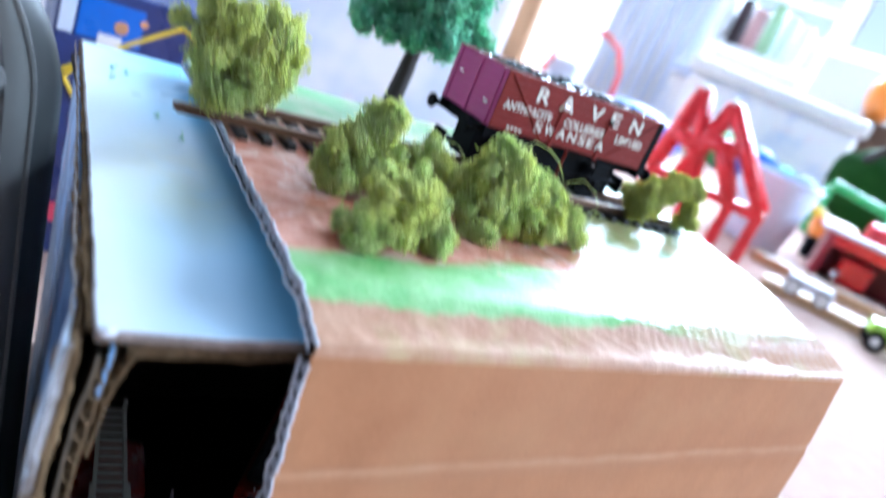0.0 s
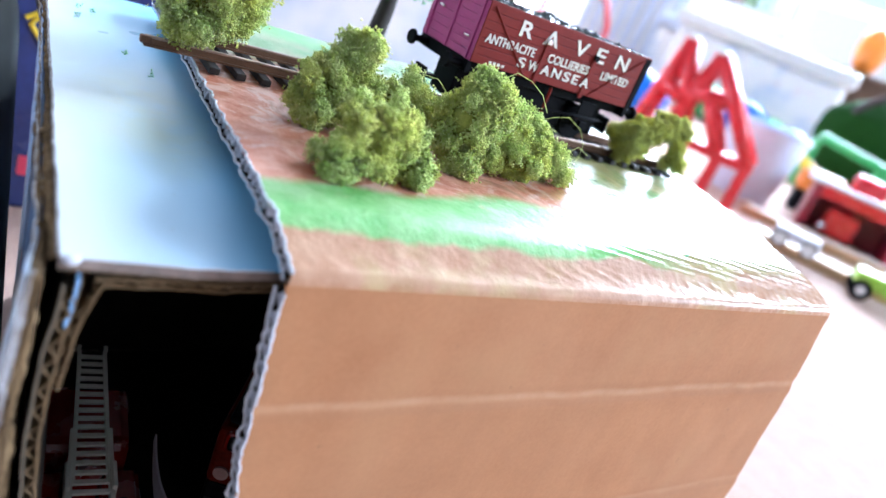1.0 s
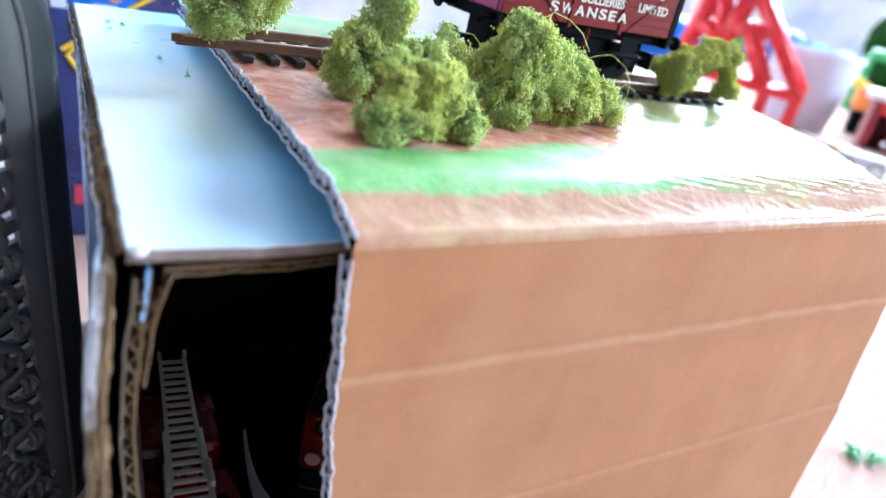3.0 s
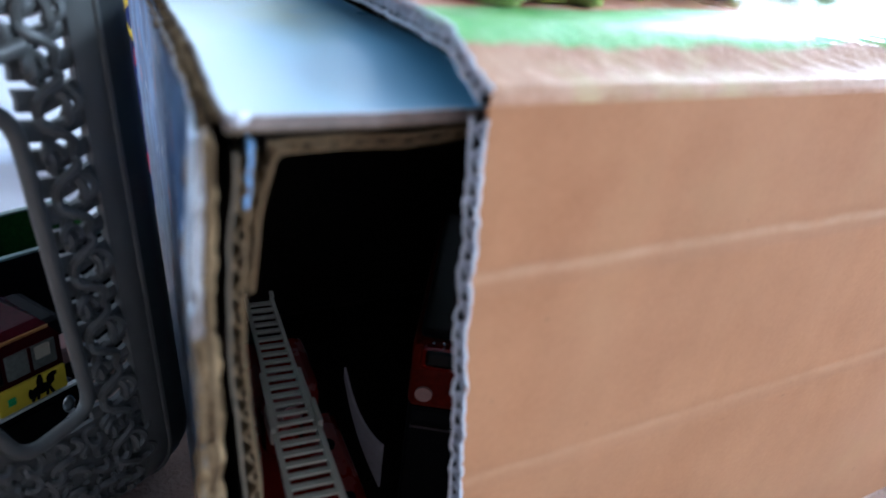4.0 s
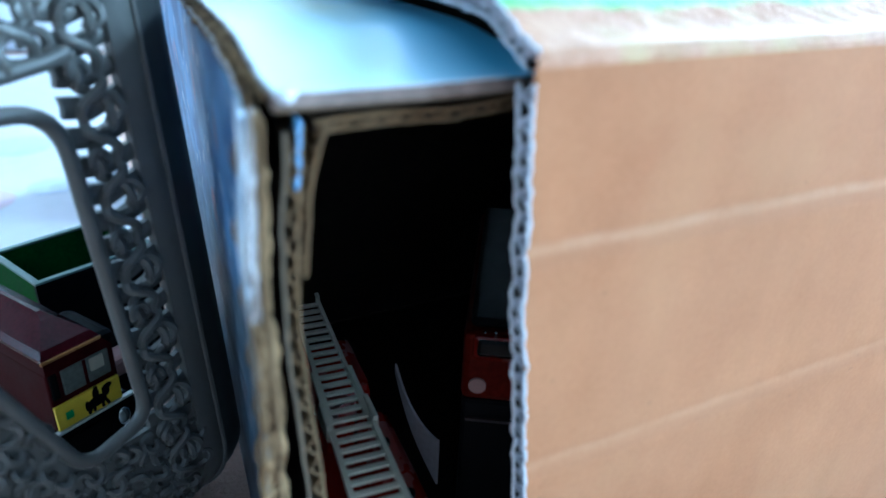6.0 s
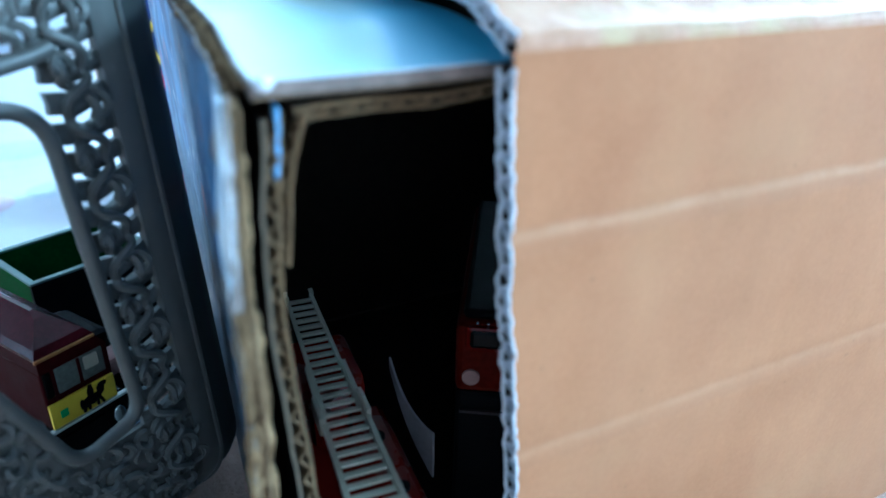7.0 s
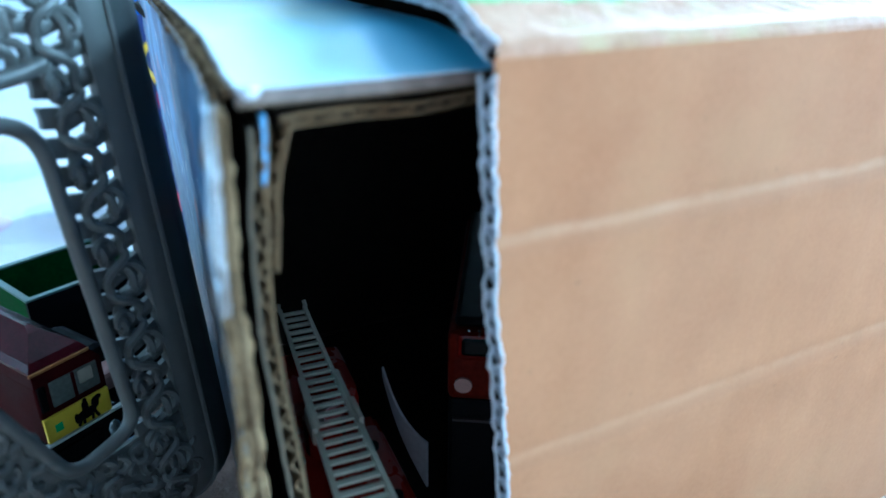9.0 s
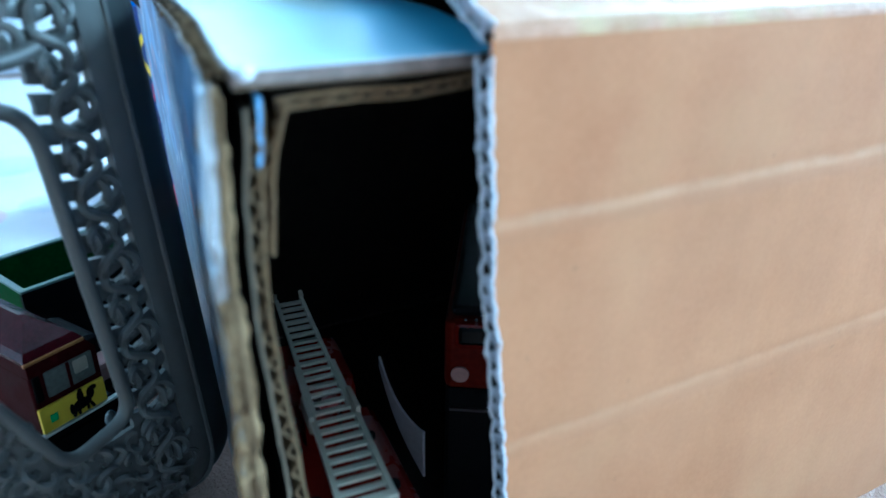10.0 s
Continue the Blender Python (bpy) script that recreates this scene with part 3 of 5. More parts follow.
def paper_edge(points, r, seed, parent):
    """A torn white paper edge: a thin bead whose width and line waver."""
    pts = []
    for k, q in enumerate(points):
        w = Vector((k * 0.31, seed, 0.5))
        pts.append(Vector(q) + Vector((0.042 * noise.noise(w) - 0.012, 0, 0)) + Vector((0.014, 0.010, 0.010)) * noise.noise(w * 2.3))
    data_part("liner_edge", *tube_data(pts, [r * (1 + 0.9 * abs(noise.noise(Vector((k * 0.43, seed, 7.7))))) for k in range(len(pts))], 5), PAPER, parent, "white torn liner edge", True)


paper_edge([top_fn(0, y) for y in steps(0.05, 17.5, 260)], 0.020, 1.1, top)
paper_edge([Vector(front_fn(0, z)) + Vector((0, 0.02, 0)) for z in steps(0.1, H - 0.3, 200)], 0.020, 2.2, front)
paper_edge([Vector(top_fn(0, y)) + Vector((-0.01, 0, -0.275)) for y in steps(0.3, 17.5, 260)], 0.022, 3.3, top)
paper_edge([Vector(front_fn(0, z)) + Vector((0, 0.315, 0)) for z in steps(0.1, H - 0.35, 200)], 0.024, 4.4, front)
data_part("right_panel", *slab(lambda u, z: (15.4 + 1.6 * u ** 0.8 + (1.1 if z < 6 else 1.1 * (H - z) / 5.7) * (1 - u), 0.4 + 13.5 * u, z * (1 + 0.022 * min(u * 4, 1))), steps(0, 1, 14), steps(0, H - 0.33, 6), (1, 0, 0), -0.3, 0), KRAFT, tunnel)
data_part("right_lining", *slab(lambda u, z: (15.0 + 1.4 * u ** 0.8, 0.5 + 13.2 * u, z), steps(0, 1, 14), steps(0.13, H - 0.5, 6), (1, 0, 0), -0.1, 0), SHADE_CARD, tunnel, "dark card lining")
part("back_lining", box_bm(-1.2, 16.3, 13.6, 13.75, 0.13, H - 0.5), SHADE_CARD, tunnel, "dark card lining")
part("back_panel", box_bm(1.1, 16.9, 13.9, 14.2, 0, H - 0.1), KRAFT, tunnel)
part("roof_end", box_bm(-1.5, 1.0, 16.6, 16.9, 0, H - 0.56), KRAFT, tunnel)
part("inner_side", box_bm(0.75, 1.0, 14.2, 16.6, 0, H - 0.56), KRAFT, tunnel)
# Added floor, near-black in place of the shade on the carpet.
part("floor_panel", box_bm(-1.4, 16.0, 1.2, 13.6, 0.02, 0.12), SHADE_CARD, tunnel, "card floor, added and darkened for the tunnel's shade")

roof_left = curve([(0.7, -2.74), (6.8, -2.46), (17, -2.02)])


def lifted(x, y, z, w=1.0):
    """The roof is scaled towards the camera's eye, half as much as the lid, to fit the view; w says how much of it."""
    k = min(max((y - 0.85) / 3.2, 0.0), 1.0)
    q = 1 - 0.5 * (1 - LID_SCALE) * k * k * (3 - 2 * k) * w
    return tuple(c + q * (p - c) for p, c in zip((x, y, z), EYE_PIVOT))


def roof_fn(u, y):
    """The blue flap, which goes in under the lid."""
    x = roof_left(y) + (1.0 - roof_left(y)) * u
    return lifted(x, y + (0.05 * math.sin(x * 1.7) + ragged(x, 0.035, 2.0)) * (1 if y < 1 else 0) + 0.1 * u * (y > 10), H - 0.36 + 0.02 * noise.noise(Vector((x * 0.4, y * 0.3, 1))))


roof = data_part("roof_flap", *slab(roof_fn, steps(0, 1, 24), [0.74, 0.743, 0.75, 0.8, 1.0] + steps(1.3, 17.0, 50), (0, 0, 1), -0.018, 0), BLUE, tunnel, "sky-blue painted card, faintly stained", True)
data_part("bottom_liner", *slab(roof_fn, steps(0, 1, 24), steps(0.76, 17.0, 10), (0, 0, 1), -0.21, -0.17), FLUTE, roof)
data_part("flute", *ribbon(lambda s: roof_fn(s, 0.74), (0, 1, 0), (0, 0, 1), 3.6, -0.17, -0.05, 0.30), PALE_TORN, roof, "corrugated core")
data_part("crushed_edge", *slab(roof_fn, steps(0, 1, 40), [0.745, 0.77, 0.80, 0.83], (0, 0, 1), -0.168, -0.02), PALE_TORN, roof, "crushed pale card edge")
tube("liner_edge", [roof_fn(u, 0.745) for u in steps(0, 0.76, 24)], 0.014, PAPER, roof, "white torn liner edge", 5)


def side_band(name, lo, hi, z0, z1, y0, seed, mat, label):
    """A torn strip of board along the roof's open side."""
    def fn(u, y):
        a = lo * min(1.0, 0.55 + 0.45 * math.exp(-((y - 4.2) / 3.2) ** 2)) + ragged(y, 0.05, seed)
        b = hi + ragged(y, 0.02, seed + 1)
        return lifted(roof_left(y) + a + (b - a) * u, y, z0 + (z1 - z0) * u + 0.03 * noise.noise(Vector((u * 3, y * 2.2, seed))))
    data_part(name, *slab(fn, steps(0, 1, 5), steps(y0, 17, 110), (0, 0, 1), -0.05, 0.0), mat, roof, label, True)


tube("side_edge", [lifted(roof_left(y) - 0.01 + ragged(y, 0.02, 21.0), y, H - 0.36) for y in steps(0.8, 17, 90)], 0.03, TORN_PALE, roof, "pale torn side edge", 5)
side_band("side_edge", -0.17, -0.045, H - 0.42, H - 0.38, 0.85, 22.0, TORN_FACE, "brown torn side edge")
side_band("side_edge", -0.30, -0.195, H - 0.47, H - 0.41, 1.0, 25.0, TORN_FACE, "brown torn side edge")
tube("side_edge", [lifted(roof_left(y) - 0.27 + 0.10 * min(max((y - 4) / 6, 0), 1) + ragged(y, 0.05, 27.0), y, H - 0.44) for y in steps(1.2, 17, 120)], 0.022, TORN_PALE, roof, "pale torn liner edge", 5)
ball = ball_bm((-2.60, 0.78, H - 0.40), 0.10, (1.2, 0.6, 0.9), 2)
for q in ball.verts:
    q.co += Vector((1, 1, 1)) * 0.02 * noise.noise(q.co * 9)
part("paint_blob", ball, PAPER, roof, "pale dried paint blob at the corner", True)


def inner_fn(u, y):
    x = -2.26 + 2.66 * u
    return (x, y + ragged(x, 0.05, 8.0), 10.97 + 0.08 * u + 0.03 * math.sin(u * 7))


inner = data_part("inner_roof", *slab(inner_fn, steps(0, 1, 30), [0.86, 0.90, 0.95], (0, 0, 1), -0.045, 0), TORN, tunnel, "inner layer of torn brown card", True)
data_part("bottom_liner", *slab(inner_fn, steps(0, 1, 30), [0.88, 0.92, 0.93], (0, 0, 1), -0.165, -0.13), TORN, inner)
data_part("lining", *slab(inner_fn, steps(0, 1, 16), steps(0.955, 16.5, 6), (0, 0, 1), -0.20, 0), SHADE_CARD, inner, "dark card lining")
data_part("flute", *ribbon(lambda s: inner_fn(s, 0.86), (0, 1, 0), (0, 0, 1), 2.65, -0.135, -0.05, 0.33), TORN, inner)

# two-ply wall behind the outer liner: a grey sheet, open flutes and a kraft sheet
grey_x = curve([(0, -2.42), (5.4, -2.60), (6.85, -2.675), (8.3, -2.775), (9.75, -2.74), (11.0, -2.62)])
flap_x = curve([(0, -2.20), (5.4, -2.36), (6.85, -2.475), (8.3, -2.60), (9.75, -2.555), (11.0, -2.455)])


def sheet(at, seed, y0, lean):
    def fn(u, z):
        return (at(z) + lean * u + ragged(z, 0.03, seed), y0 + 15.5 * u + ragged(z, 0.05, seed + 0.5) * (u < 0.01), z)
    return fn


grey_fn, flap_fn = sheet(grey_x, 6.0, 0.74, 1.7), sheet(flap_x, 3.0, 0.76, 1.7)
us = [0, 0.006, 0.02] + steps(0.05, 1, 12)
flap = data_part("inner_flap", *slab(flap_fn, us, steps(0, 10.98, 70), (1, 0, 0), -0.022, 0.022), TORN, tunnel, "kraft sheet with open flutes beside it", True)
data_part("lining", *slab(flap_fn, [0.02] + steps(0.05, 1, 10), steps(0.13, 10.9, 30), (1, 0, 0), 0.035, 0.06), SHADE_CARD, flap, "dark card lining")
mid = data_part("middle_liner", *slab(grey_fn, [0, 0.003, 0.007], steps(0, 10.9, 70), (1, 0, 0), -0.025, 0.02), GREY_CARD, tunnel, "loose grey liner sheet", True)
data_part("lining", *slab(grey_fn, [0.0071, 0.02] + steps(0.05, 1, 12), steps(0, 10.9, 40), (1, 0, 0), -0.025, 0.02), SHADE_CARD, mid, "dark card lining")
data_part("flute", *ribbon(lambda s: (flap_x(s * 10.9), 0.75, s * 10.9), (0, 1, 0), (1, 0, 0), 10.9, -0.155, -0.03, 0.37, 0.3, thick=0.035), TORN, flap)
data_part("folded_edge", *slab(lambda u, z: (flap_x(z) + 0.5 * u * 0.06 + ragged(z, 0.03, 3.0), 0.755 + 0.3 * u, z), steps(0, 1, 3), steps(10.25, 11.02, 14), (1, 0, 0), -0.05, -0.005), BLUE_EDGE, flap, "blue painted liner at the fold", True)
curl_x = curve([(9.1, -2.47), (9.5, -2.43), (10.0, -2.38), (10.4, -2.31), (10.70, -2.23), (10.93, -2.15)])
curl = data_part("curled_liner", *slab(lambda u, z: (curl_x(z) + ragged(z, 0.02, 13.0), 0.84 + 0.9 * u + ragged(z, 0.03, 14.0), z), steps(0, 1, 3), steps(9.1, 10.93, 26), (1, 0, 0), -0.02, 0.025), TORN, inner, "torn liner curling down from the inner roof", True)
data_part("flute", *ribbon(lambda s: (curl_x(9.2 + 1.5 * s), 0.85, 9.2 + 1.5 * s), (0, 1, 0), (1, 0, 0), 1.5, -0.10, -0.02, 0.33, 0.3), TORN, inner)


edge_lean = curve([(0, 0.75), (6.8, 1.0), (9.0, 1.1), (10.4, 0.85), (11.4, 0.45)])


def side_fn(u, z):
    y = 0.45 + 16.5 * u
    k = min(max((y - 0.4) / 2.4, 0.0), 1.0)
    k = k * k * (3 - 2 * k)
    x = roof_left(y) - 0.12 * k + (0.2 + 0.5 * (1 - z / 11.4)) * k * y / 17 - 0.30 * (1 - k) * edge_lean(z)
    flare = -0.12 * math.exp(-((y - 0.5) / 0.9) ** 2) * (0.6 + noise.noise(Vector((z * 0.6, 1, 0))))
    return lifted(x + flare + ragged(z, 0.03, 9.0), y + (ragged(z, 0.08, 10.0) - 0.12 * math.sin(z * 0.9)) * (u < 0.02), z, (z / 11.4) ** 2)


us = [0, 0.012, 0.03, 0.06] + steps(0.1, 1, 24)
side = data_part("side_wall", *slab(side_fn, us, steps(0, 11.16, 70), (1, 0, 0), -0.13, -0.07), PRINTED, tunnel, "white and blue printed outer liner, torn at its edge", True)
data_part("inner_liner", *slab(side_fn, us, steps(0, 11.12, 60), (1, 0, 0), 0.05, 0.09), TORN, side)
data_part("lining", *slab(side_fn, us[1:], steps(0.1, 11.10, 40), (1, 0, 0), 0.095, 0.11), SHADE_CARD, side, "dark card lining")
data_part("flute", *ribbon(lambda s: side_fn(0, s * 11.1), (0, 1, 0), (1, 0, 0), 11.1, -0.07, 0.05, 0.9), TORN, side)


def torn_fn(u, z):
    q = Vector(side_fn(0.0, z))
    wide = 0.27 + 0.10 * min(max((8.2 - z) / 1.5, 0), 1) + 0.05 * noise.noise(Vector((z * 0.8, 4, 1))) - 0.16 * min(max((z - 10.2) / 1.2, 0), 1)
    edge = 0.05 * noise.noise(Vector((z * 1.9, 6, 2))) + 0.03 * noise.noise(Vector((z * 6.0, 8, 2)))
    return (q.x - 0.10 - 0.08 * min(max((8.2 - z) / 1.5, 0), 1) + (wide + edge) * u, q.y - 0.01 + 0.10 * u * u + 0.035 * noise.noise(Vector((u * 4, z * 2.2, 3))) + 0.02 * noise.noise(Vector((u * 11, z * 5, 3))), z)


data_part("torn_edge", *slab(torn_fn, steps(0.0, 1, 10), steps(0.05, 11.2, 190), (0, 1, 0), 0, 0.06), TORN_FACE, side, "ragged torn brown edge", True)
data_part("torn_edge", *slab(lambda u, z: Vector(torn_fn(u, z)) - Vector((0, 0.012, 0)), steps(0.0, 0.42, 4), steps(8.9, 11.25, 60), (0, 1, 0), 0, 0.05), TORN_PALE, side, "pale torn liner edge", True)
data_part("top_edge", *tube_data([side_fn(u, 11.12) for u in steps(0.02, 1.0, 90)], [0.055 + 0.03 * noise.noise(Vector((k * 0.4, 8, 3))) for k in range(91)], 6), TORN, side, "ragged torn brown edge", True)

# ---- track and wagon ----
TRACK_Y = 10.75
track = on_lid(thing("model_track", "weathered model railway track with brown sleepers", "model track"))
for i in range(28):
    x = 1.0 + i * 0.66
    s = part("sleeper", box_bm(x, x + 0.26, TRACK_Y - 1.42, TRACK_Y + 1.42, H + 0.02, H + 0.20, 0.03), SLEEPER, track)
for side_y in (-0.825, 0.825):
    y = TRACK_Y + side_y
    a = -0.45 if side_y < 0 else 0.7
    bm = box_bm(a, 19.3, y - 0.085, y + 0.085, H + 0.20, H + 0.25)
    box_bm(a, 19.3, y - 0.03, y + 0.03, H + 0.25, H + 0.40, bm=bm)
    r = part("rail", bm, RAIL, track)
    part("rail_head", box_bm(a, 19.3, y - 0.055, y + 0.055, H + 0.40, H + 0.46, 0.015), RAIL_TOP, r, "bright worn rail head")
part("rail_joiner", box_bm(-0.55, -0.30, TRACK_Y - 0.90, TRACK_Y - 0.75, H + 0.26, H + 0.44, 0.03), RAIL, track)

RT = H + 0.46
WX0, WX1, WY0, WY1, WZ0, WZ1 = 8.06, 15.08, 9.28, 12.4, H + 2.12, H + 3.88
wagon = thing("coal_wagon", "maroon seven-plank toy coal wagon with cream lettering, loaded with coal", "toy wagon")
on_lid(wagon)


body = part("body", box_bm(WX0 + 0.03, WX1 - 0.03, WY0 + 0.03, WY1 - 0.03, WZ0, WZ0 + 0.12), MAROON, wagon)
near = part("side_panel", box_bm(WX0 + 0.03, WX1 - 0.03, WY0 + 0.03, WY0 + 0.12, WZ0, WZ1), MAROON, body)
far = part("side_panel", box_bm(WX0 + 0.03, WX1 - 0.03, WY1 - 0.12, WY1 - 0.03, WZ0, WZ1), MAROON, body)
end_a = part("end_panel", box_bm(WX0 + 0.03, WX0 + 0.12, WY0 + 0.12, WY1 - 0.12, WZ0, WZ1), MAROON_SKYLIT, body, "planked end, maroon tinted for blue skylight")
end_b = part("end_panel", box_bm(WX1 - 0.12, WX1 - 0.03, WY0 + 0.12, WY1 - 0.12, WZ0, WZ1), BLACK, body)

h7 = (WZ1 - WZ0) / 7
for k in range(7):
    z0, z1 = WZ0 + k * h7 + 0.010, WZ0 + (k + 1) * h7 - 0.010
    part("plank", box_bm(WX0 + 0.02, WX1 - 0.26, WY0, WY0 + 0.05, z0, z1, 0.012), MAROON, wagon)
    part("plank", box_bm(WX0, WX0 + 0.05, WY0 + 0.02, WY1 - 0.02, z0, z1, 0.012), MAROON_SKYLIT, wagon, "end plank, maroon tinted for blue skylight")
# ironwork on the side: corner plates, two diagonals, door posts
part("corner_plate", box_bm(WX1 - 0.25, WX1, WY0 - 0.02, WY0 + 0.06, WZ0, WZ1, 0.01), BLACK, wagon, "black corner plate")
part("corner_plate", box_bm(WX0 - 0.01, WX0 + 0.05, WY0 - 0.025, WY0 + 0.04, WZ0, WZ1, 0.01), MAROON, wagon)
for x in (10.55, 12.62):
    part("door_post", box_bm(x - 0.07, x + 0.07, WY0 - 0.05, WY0 + 0.02, WZ0 - 0.1, WZ1 - 0.45, 0.015), MAROON, wagon)
    part("door_hinge", box_bm(x - 0.10, x + 0.10, WY0 - 0.10, WY0 - 0.02, WZ1 - 0.62, WZ1 - 0.44, 0.03), CHROME if x < 11 else BLACK, wagon)
for xa, xb in ((8.25, 10.1), (14.75, 12.95)):
    part("diagonal_strap", rod_bm((xa, WY0 - 0.012, WZ1 - 0.1), (xb, WY0 - 0.012, WZ0 + 0.05), 0.035, 6), MAROON, wagon)
for y in (WY0 + 0.28, (WY0 + WY1) / 2, WY1 - 0.28):
    part("end_strap", box_bm(WX0 - 0.05, WX0 + 0.01, y - 0.045, y + 0.045, WZ0, WZ1 - 0.03, 0.012), MAROON_SKYLIT, wagon)
for y, z in ((WY0 + 0.55, WZ0 + 0.62), (WY1 - 0.75, WZ0 + 1.05)):
    part("end_handle", box_bm(WX0 - 0.09, WX0 - 0.02, y - 0.14, y + 0.14, z - 0.035, z + 0.035, 0.02), CHROME, wagon)
rim = bmesh.new()
for b in ((WX0, WX1, WY0 + 0.0, WY0 + 0.14), (WX0, WX1, WY1 - 0.14, WY1), (WX0, WX0 + 0.14, WY0 + 0.14, WY1 - 0.14), (WX1 - 0.14, WX1, WY0 + 0.14, WY1 - 0.14)):
    box_bm(b[0], b[1], b[2], b[3], WZ1 - 0.01, WZ1 + 0.035, bm=rim)
part("capping_strip", rim, MAROON, wagon)

# coal: a heap of facetted lumps on a bed
coal = thing("coal_load", "glossy black coal lumps heaped in the wagon", "coal", kind="stuff")
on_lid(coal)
rng = random.Random(5)
pieces = []
oct_faces = [(0, 2, 4), (2, 1, 4), (1, 3, 4), (3, 0, 4), (2, 0, 5), (1, 2, 5), (3, 1, 5), (0, 3, 5)]
for _ in range(620):
    x, y = rng.uniform(WX0 + 0.22, WX1 - 0.22), rng.uniform(WY0 + 0.22, WY1 - 0.22)
    z = WZ1 - 0.06 + 0.14 * noise.noise(Vector((x, y, 0))) + rng.uniform(-0.04, 0.06)
    r = rng.uniform(0.07, 0.15)
    e = Euler((rng.uniform(0, 6), rng.uniform(0, 6), rng.uniform(0, 6)))
    vs = []
    for d in ((1, 0, 0), (-1, 0, 0), (0, 1, 0), (0, -1, 0), (0, 0, 1), (0, 0, -1)):
        q = Vector(d) * r * rng.uniform(0.7, 1.25)
        q.rotate(e)
        vs.append(Vector((x, y, z)) + q)
    pieces.append((vs, oct_faces))
data_part("coal_lumps", *joined(pieces), COAL, coal)
part("coal_bed", box_bm(WX0 + 0.14, WX1 - 0.14, WY0 + 0.14, WY1 - 0.14, WZ1 - 0.45, WZ1 - 0.12), COAL, coal)

# underframe
for y in (WY0 + 0.38, WY1 - 0.50):
    part("solebar", box_bm(WX0 + 0.05, WX1 - 0.05, y, y + 0.14, WZ0 - 0.34, WZ0, 0.02), BLACK, wagon)
for x in (WX0 - 0.02, WX1 - 0.14):
    part("headstock", box_bm(x, x + 0.16, WY0 + 0.08, WY1 - 0.08, WZ0 - 0.36, WZ0, 0.02), BLACK, wagon)
for x in (9.75, 13.45):
    part("axle", rod_bm((x, TRACK_Y - 1.15, RT + 0.62), (x, TRACK_Y + 1.15, RT + 0.62), 0.1, 8), BLACK, wagon)
    for s in (-1, 1):
        y = TRACK_Y + s * 0.78
        wh = part("wheel", rod_bm((x, y - 0.11, RT + 0.62), (x, y + 0.11, RT + 0.62), 0.60, 24), BLACK, wagon)
        part("flange", rod_bm((x, y - s * 0.11, RT + 0.62), (x, y - s * 0.16, RT + 0.62), 0.70, 24), CHROME, wh, "bright wheel flange")
        yy = TRACK_Y + s * 1.22
        part("w_iron", box_bm(x - 0.36, x + 0.36, yy - 0.04, yy + 0.04, RT + 0.55, WZ0 - 0.2, 0.02), BLACK, wagon)
        part("axlebox", box_bm(x - 0.17, x + 0.17, yy - 0.14, yy + 0.14, RT + 0.45, RT + 0.80, 0.04), BLACK, wagon)
        part("leaf_spring", box_bm(x - 0.55, x + 0.55, yy - 0.09, yy + 0.09, RT + 0.82, RT + 0.98, 0.05), BLACK, wagon)
part("brake_lever", rod_bm((10.2, WY0 + 0.15, RT + 0.75), (12.9, WY0 + 0.12, RT + 0.95), 0.04, 6), BLACK, wagon)
part("brake_hanger", rod_bm((11.6, WY0 + 0.25, RT + 0.3), (11.6, WY0 + 0.25, WZ0 - 0.1), 0.05, 6), MAROON, wagon)
part("chassis_block", box_bm(8.35, 14.7, TRACK_Y - 0.62, TRACK_Y + 0.62, RT + 0.25, WZ0 - 0.02, 0.05), BLACK, wagon)
part("brake_block", box_bm(10.4, 12.8, TRACK_Y - 0.9, TRACK_Y + 0.9, RT + 0.30, WZ0, 0.05), BLACK, wagon)
for x, d in ((WX0 - 0.02, -1), (WX1 + 0.02, 1)):
    for s in (-1, 1):
        y = TRACK_Y + s * 1.12
        bf = part("buffer", rod_bm((x, y, WZ0 - 0.17), (x + d * 0.52, y, WZ0 - 0.17), 0.13, 12, 0.09), BLACK, wagon)
        part("buffer_head", rod_bm((x + d * 0.52, y, WZ0 - 0.17), (x + d * 0.62, y, WZ0 - 0.17), 0.24, 16, 0.22), BLACK, bf)
    part("coupling", box_bm(min(x, x + d * 0.7), max(x, x + d * 0.7), TRACK_Y - 0.22, TRACK_Y + 0.22, RT + 0.62, RT + 0.74, 0.03), BLACK, wagon)
    part("coupling_hook", box_bm(min(x + d * 0.5, x + d * 0.62), max(x + d * 0.5, x + d * 0.62), TRACK_Y - 0.3, TRACK_Y + 0.3, RT + 0.36, RT + 0.95, 0.02), BLACK, wagon)


